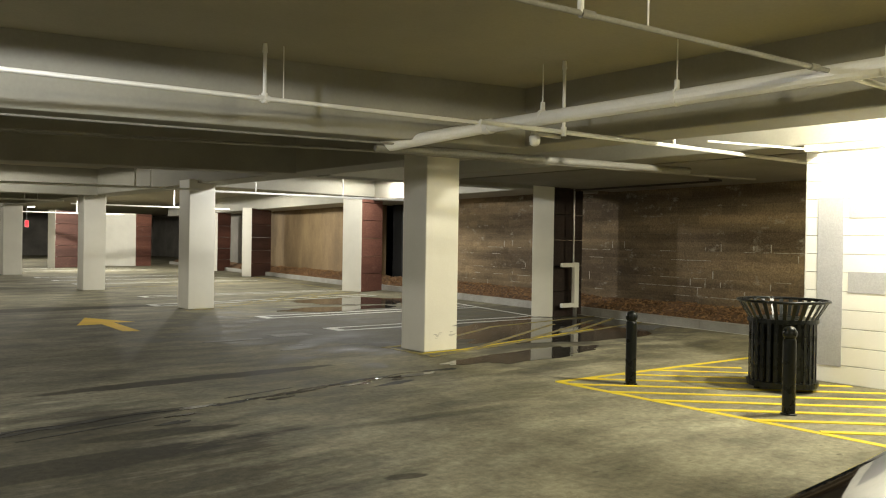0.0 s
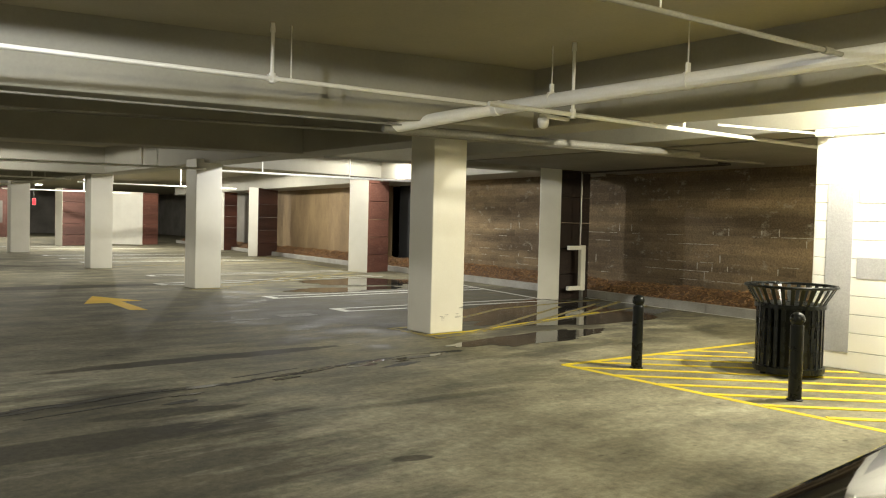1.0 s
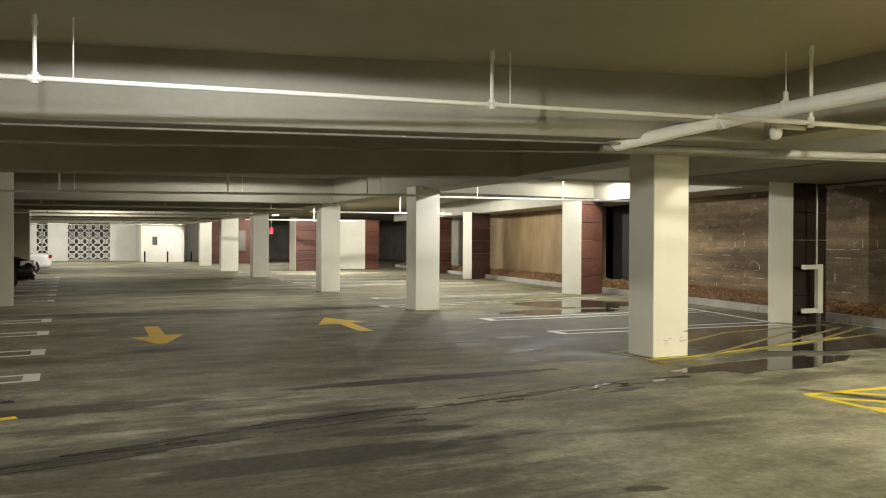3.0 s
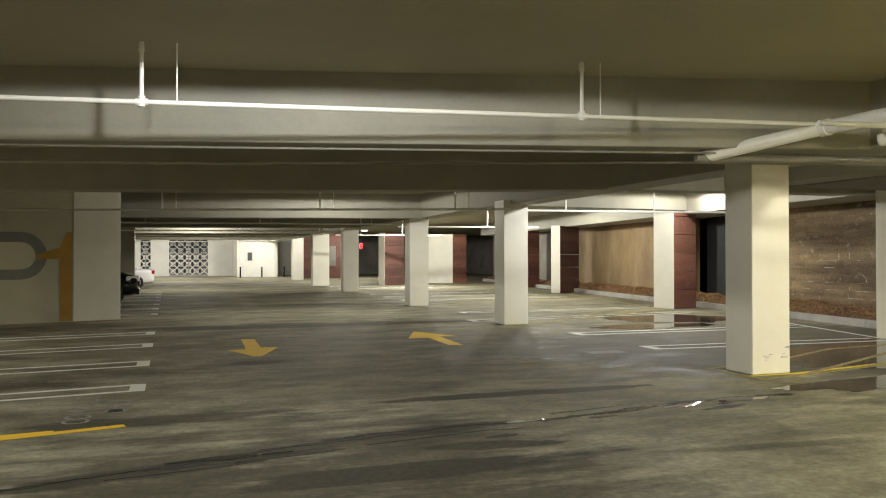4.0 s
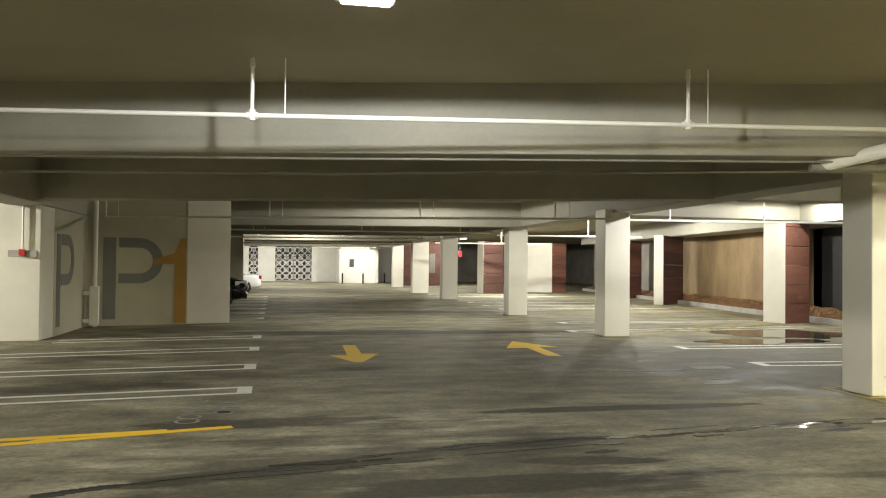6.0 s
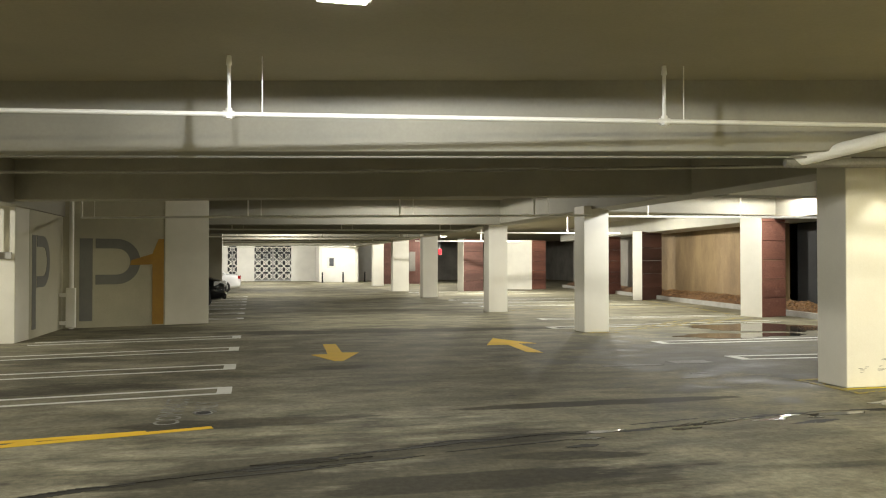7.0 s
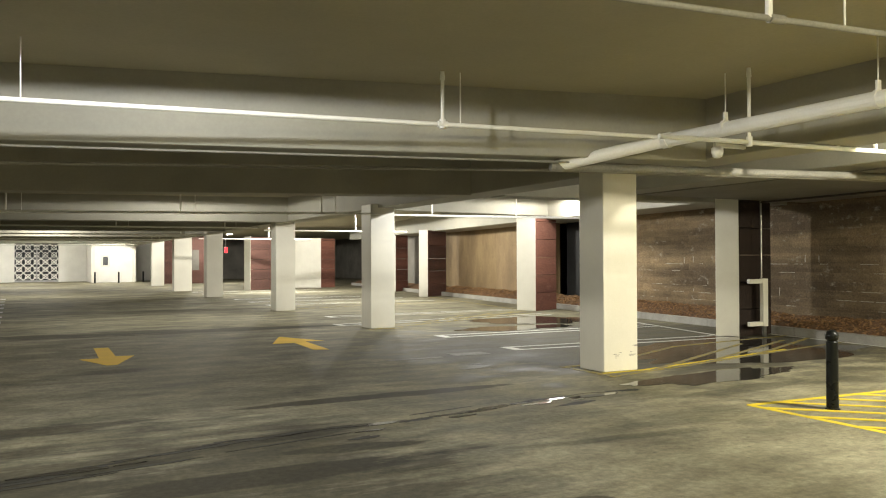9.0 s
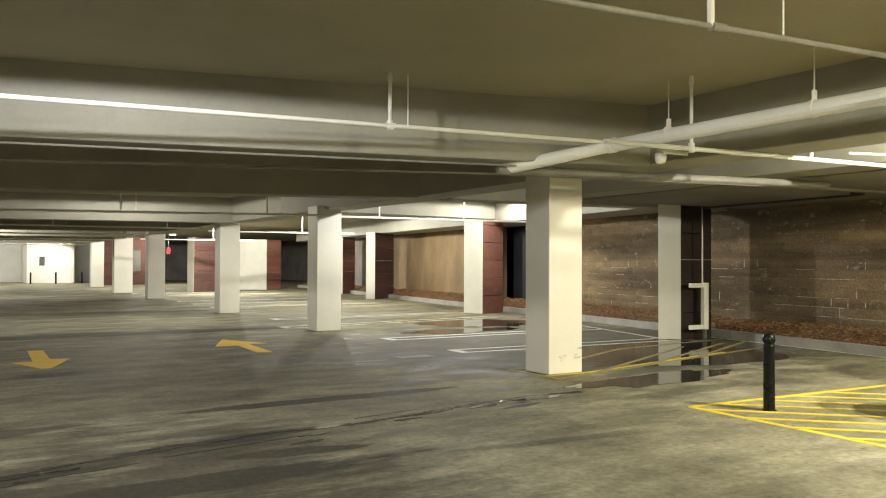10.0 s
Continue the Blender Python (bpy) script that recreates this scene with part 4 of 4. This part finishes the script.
stub = pipe("sprinkler_pipe", [(7.6, 3.24, 3.33), (8.5, 3.14, 3.3)], 0.03, M_PIPE, "white pipe stub beside the water main", [(7.75, 3.22, 3.325, 1, -0.1, 0)])
dark = pipe("dark_pipe", [(15.2, 12.75, 3.05), (15.0, 9.19, 3.07), (14.9, 8.7, 3.07), (14.5, 8.7, 3.07)], 0.022, M_DARKIRON, "thin dark iron pipe before the retaining wall")
down = root("downpipe", (14.9, 12.75, 0.0), "white square-section downpipe with two short arms beside the pilaster", "pipe")
part("duct", boxm(0.30, 0.46, -0.05, 0.05, 0.24, 1.32, bevel=0.008), M_PIPE, down)
for z in (0.25, 1.21):
    part("arm", boxm(-0.12, 0.298, -0.04, 0.04, z, z + 0.1, bevel=0.008), M_PIPE, down)
part("foot", boxm(0.34, 0.42, -0.03, 0.03, 0.001, 0.238), M_STEEL, down)
part("riser", tube(bmesh.new(), (0.30, 0.0, 1.3), (0.30, 0.0, 3.08), 0.022, 10), M_STEEL, down)
second = pipe("sprinkler_pipe", [(-4.27, 23.1, 2.96), (8.5, 19.0, 2.96)], 0.028, M_PIPE, "white sprinkler pipe across the ceiling")
for x in (-4.25, 0.04, 3.83, 7.1):
    for dx, thick in ((0, 0.022), (0.33, 0.008)):
        dropper(second, (x + dx, 23.1 - 0.321 * (x + dx + 4.27), 2.96), thick, collar=False)
for yc in (30.6, 39.5, 48.5, 57.5, 67.0):
    p = pipe("sprinkler_pipe", [(-4.1, yc + 0.866, 3.0), (8.3, yc - 0.65, 3.0)], 0.03, M_PIPE, "white sprinkler pipe across the ceiling")
    for x in (-4.08, -0.6, 3.4, 7.1):
        dropper(p, (x, yc + 1.0 - 0.1222 * (x + 5.2), 3.0), 0.022, collar=False)
        dropper(p, (x + 0.4, yc + 1.0 - 0.1222 * (x + 5.6), 3.0), 0.009, collar=False)
for yc in (20.0, 32.6, 46.0):
    p = pipe("sprinkler_pipe", [(9.35, yc + 0.3, 3.02), (15.5, yc - 0.5, 3.02)], 0.03, M_PIPE, "white sprinkler pipe across the wall bays")
    for x in (10.6, 13.2):
        dropper(p, (x, yc + 0.3 - 0.13 * (x - 9.35), 3.02), 0.02, collar=False)
left_riser = pipe("riser_pipe", [(-4.55, 23.35, 0.0), (-4.55, 23.35, SLAB)], 0.06, M_PIPE, "white riser pipe in the corner")
part("valve_box", boxm(-0.1, 0.14, -0.2, -0.08, 0.05, 1.1, bevel=0.02), M_PIPE, left_riser, "white valve box")
for z in (0.86, 0.12):
    part("bracket", boxm(-0.32, -0.1, -0.18, -0.1, z, z + 0.1), M_PIPE, left_riser)
call = root("call_point", (-5.25, 19.40, 1.9), "red alarm call point on a white pier", "alarm")
part("back_plate", boxm(-0.30, 0.30, -0.03, 0.02, -0.05, 0.10, bevel=0.01), M_KERB, call)
part("box", boxm(-0.06, 0.07, -0.09, -0.031, -0.02, 0.12, bevel=0.01), M_RED, call, "red box")
part("conduit", tube(bmesh.new(), (0.01, -0.05, 0.12), (0.01, -0.05, SOFFIT - 1.9), 0.022), M_PIPE, call)

cam_dome = root("security_camera", (8.08, 7.33, 3.2), "small white dome camera under the girder", "camera")
part("mount", boxm(-0.05, 0.5, -0.03, 0.03, -0.02, 0.03, bevel=0.008), M_PIPE, cam_dome)
part("dome", lathe(bmesh.new(), [(0.03, -0.16), (0.06, -0.14), (0.075, -0.09), (0.075, -0.03), (0.06, -0.02)], 18), M_PIPE, cam_dome, smooth=True)


# ---- bollards ----
def bollard(at, h=0.93, r=0.068):
    b = root("bollard", at, "black painted steel bollard with a ball top", "bollard", "black bollards")
    part("base_plate", lathe(bmesh.new(), [(r * 1.25, 0.001), (r * 1.25, 0.012), (r * 1.1, 0.018)], 24), M_BLACK, b)
    part("post", lathe(bmesh.new(), [(r, 0.012), (r, h - 0.15), (r * 0.9, h - 0.135), (r * 0.62, h - 0.13)], 24), M_BLACK, b, smooth=False)
    ball = bmesh.new()
    bmesh.ops.create_uvsphere(ball, u_segments=24, v_segments=14, radius=r * 1.12, matrix=Matrix.Translation((0, 0, h - r * 1.12)))
    part("ball", ball, M_BLACK, b, smooth=True)
    part("collar", lathe(bmesh.new(), [(r * 0.8, h - 0.14), (r * 0.8, h - 0.12), (r * 0.6, h - 0.118)], 24), M_BLACK, b)
    return b


first = bollard((8.70, 6.19, 0))
for x, y in ((8.565, 4.07), (6.0, 70.9), (7.8, 70.9), (9.9, 72.4)):
    copy_thing(first, pose(x, y, 0))


# ---- litter bin ----
def litter_bin(at):
    b = root("litter_bin", at, "black slatted steel litter bin with a flared rim", "bin")
    r, rf, hb, h = 0.385, 0.53, 0.90, 1.10
    part("base_ring", lathe(bmesh.new(), [(r - 0.03, 0.05), (r + 0.03, 0.055), (r + 0.035, 0.12), (r - 0.02, 0.13)], 40), M_BLACK, b)
    part("neck_ring", lathe(bmesh.new(), [(r - 0.02, hb - 0.07), (r + 0.03, hb - 0.065), (r + 0.03, hb - 0.015), (r - 0.02, hb - 0.01)], 40), M_BLACK, b)
    rim = bmesh.new()
    n = 48
    ring = [[rim.verts.new(((rf + 0.018 * math.cos(c)) * math.cos(a), (rf + 0.018 * math.cos(c)) * math.sin(a), h + 0.018 * math.sin(c))) for c in [2 * math.pi * j / 8 for j in range(8)]] for a in [2 * math.pi * i / n for i in range(n)]]
    for i in range(n):
        for j in range(8):
            rim.faces.new((ring[i][j], ring[(i + 1) % n][j], ring[(i + 1) % n][(j + 1) % 8], ring[i][(j + 1) % 8]))
    part("rim", rim, M_BLACK, b, smooth=True)
    slat = boxm(r - 0.004, r + 0.006, -0.022, 0.022, 0.10, hb - 0.03)
    slat_me = mesh_of("slat", slat, M_BLACK)
    fl = bmesh.new()
    lo = [fl.verts.new((r + d, s, hb - 0.03)) for d, s in ((0.0, -0.02), (0.0, 0.02), (0.008, 0.02), (0.008, -0.02))]
    hi = [fl.verts.new((rf + d, s * 1.2, h)) for d, s in ((-0.008, -0.02), (-0.008, 0.02), (0.0, 0.02), (0.0, -0.02))]
    fl.faces.new(lo[::-1]); fl.faces.new(hi)
    for i in range(4):
        fl.faces.new((lo[i], lo[(i + 1) % 4], hi[(i + 1) % 4], hi[i]))
    flare_me = mesh_of("flare_slat", fl, M_BLACK)
    for i in range(28):
        for name, me in (("slat", slat_me), ("flare_slat", flare_me)):
            ob = new(name, me)
            ob.rotation_euler = (0, 0, 2 * math.pi * (i + 0.3) / 28)
            ob.parent = b
    part("liner", lathe(bmesh.new(), [(r - 0.05, 0.06), (r - 0.045, hb - 0.05), (r - 0.07, hb - 0.05), (r - 0.07, 0.1)], 36), M_BLACK, b, "dark inner liner")
    for i in range(4):
        a = math.pi / 4 + i * math.pi / 2
        part("foot", lathe(bmesh.new(), [(0.035, 0.001), (0.03, 0.06)], 10, (0.3 * math.cos(a), 0.3 * math.sin(a))), M_BLACK, b)


litter_bin((10.0, 4.88, 0))


# ---- cars ----
def wheel(parent, x, y, r=0.33):
    w = part("wheel", tube(bmesh.new(), (x, y - 0.1, r), (x, y + 0.1, r), r, 28), M_TYRE, parent)
    for s in (-1, 1):
        part("rim", tube(bmesh.new(), (x, y + s * 0.095, r), (x, y + s * 0.112, r), r * 0.66, 24, r * 0.6), M_STEEL, w)


def car(at, turn, paint, label, hood=0.0, trunk=0.0):
    """A saloon that heads along its own -x; rounded sections joined along its length."""
    c = root("car", at, label, "car", turn=turn)
    # x, half width, belt height, lower edge
    rows = [(0.0, 0.62, 0.60, 0.34), (0.08, 0.78, 0.68, 0.24), (0.45, 0.90, 0.79, 0.2), (1.0, 0.93, 0.84, 0.2), (1.65, 0.93, 0.855, 0.2), (2.4, 0.93, 0.87, 0.2),
            (3.4, 0.92, 0.96, 0.2), (3.95, 0.90, 0.99, 0.22), (4.4, 0.82, 0.95, 0.26), (4.52, 0.66, 0.82, 0.36)]
    bm = bmesh.new()
    rings = []
    for x, w, z, b in rows:
        prof = [(-w * 0.9, b), (-w, b + 0.12), (-w, z - 0.22), (-w * 0.95, z - 0.08), (-w * 0.80, z - 0.02), (-w * 0.4, z + 0.015), (w * 0.4, z + 0.015), (w * 0.80, z - 0.02), (w * 0.95, z - 0.08), (w, z - 0.22), (w, b + 0.12), (w * 0.9, b)]
        rings.append([bm.verts.new((x, y, q)) for y, q in prof])
    for a, b in zip(rings, rings[1:]):
        for i in range(12):
            bm.faces.new((a[i], a[(i + 1) % 12], b[(i + 1) % 12], b[i]))
    bm.faces.new(rings[0]); bm.faces.new(rings[-1][::-1])
    body = part("body", bm, paint, c, smooth=True)
    body.modifiers.new("round", "SUBSURF").levels = 2
    body.modifiers["round"].render_levels = 2
    cab = bmesh.new()
    ring = lambda x0, x1, w, z: [cab.verts.new(v) for v in ((x0, -w, z), (x1, -w, z), (x1, w, z), (x0, w, z))]
    a, b = ring(1.65 + hood, 4.15 - trunk, 0.80, 0.82), ring(2.3 + hood * 0.72, 3.55 - trunk, 0.62, 1.36)
    for i in range(4):
        cab.faces.new((a[i], a[(i + 1) % 4], b[(i + 1) % 4], b[i]))
    cab.faces.new(b)
    part("windows", cab, M_GLASS, c, "dark glass")
    roof = bmesh.new()
    box(roof, 2.27 + hood * 0.72, 3.58 - trunk, -0.635, 0.635, 1.345, 1.40, bevel=0.025)
    part("roof", roof, paint, c)
    for s in (-1, 1):
        for (xa, za), (xb, zb) in (((1.63 + hood, 0.84), (2.3 + hood * 0.72, 1.37)), ((3.55 - trunk, 1.37), (4.17 - trunk, 0.95))):
            part("pillar", tube(bmesh.new(), (xa, s * 0.8, za), (xb, s * 0.63, zb), 0.04, 8), paint, c)
        part("headlight", prism(bmesh.new(), [(0.02, s * 0.45), (0.28, s * 0.80), (0.42, s * 0.86), (0.2, s * 0.45)], 0.58, 0.71, 0.02), M_LENS, c, "clear headlight")
        part("tail_light", boxm(4.36, 4.5, min(s * 0.5, s * 0.8), max(s * 0.5, s * 0.8), 0.74, 0.9, bevel=0.02), M_TAIL, c, "red tail light")
        part("mirror", boxm(2.0 + hood * 1.3, 2.18 + hood * 1.3, min(s * 0.9, s * 1.06), max(s * 0.9, s * 1.06), 0.95, 1.08, bevel=0.03), paint, c)
        wheel(c, 0.85, s * 0.80)
        wheel(c, 3.6, s * 0.80)
    part("grille", boxm(-0.02, 0.06, -0.42, 0.42, 0.46, 0.58, bevel=0.01), M_BLIND, c)
    part("bumper", boxm(-0.03, 0.12, -0.6, 0.6, 0.26, 0.40, bevel=0.03), paint, c)
    return c


car((1.66, 0.63, 0), 0, M_CARBLACK, "glossy black saloon parked beside the hatched area", 1.25)
suv = car((-0.85, 32.4, 0), 180, M_CARBLACK, "tall black car parked nose out in a stall")
suv.scale = (1, 1, 1.5)
car((-5.05, 48.5, 0), 0, M_CARWHITE, "white saloon parked nose in, tail lights to the aisle", trunk=0.5).scale = (1, 1, 1.12)


# ---- ceiling lamps ----
def lamp_body():
    f = root("ceiling_lamp", (0, 0, SLAB), "square white ceiling lamp, lit", "lamp", "ceiling lamps")
    part("housing", boxm(-0.24, 0.24, -0.24, 0.24, -0.07, 0.0, bevel=0.012), M_PIPE, f)
    part("lens", boxm(-0.2, 0.2, -0.2, 0.2, -0.10, -0.071, bevel=0.01), M_GLOW, f, "glowing lens")
    return f


lamp_model = None
for n, (x, y, watts, colour, top) in enumerate(LAMPS):
    if lamp_model is None:
        lamp_model = lamp_body()
        lamp_model.location = (x, y, SLAB)
    else:
        copy_thing(lamp_model, pose(x, y, top if top == SLAB else top - 0.02))
    data = bpy.data.lights.new("lamp_light", "SPOT")
    data.energy, data.color, data.shadow_soft_size = watts, colour, 0.09
    data.spot_size, data.spot_blend = radians(179), 0.02
    light = new("lamp_light", data)
    light.location = (x, y, top - 0.2)
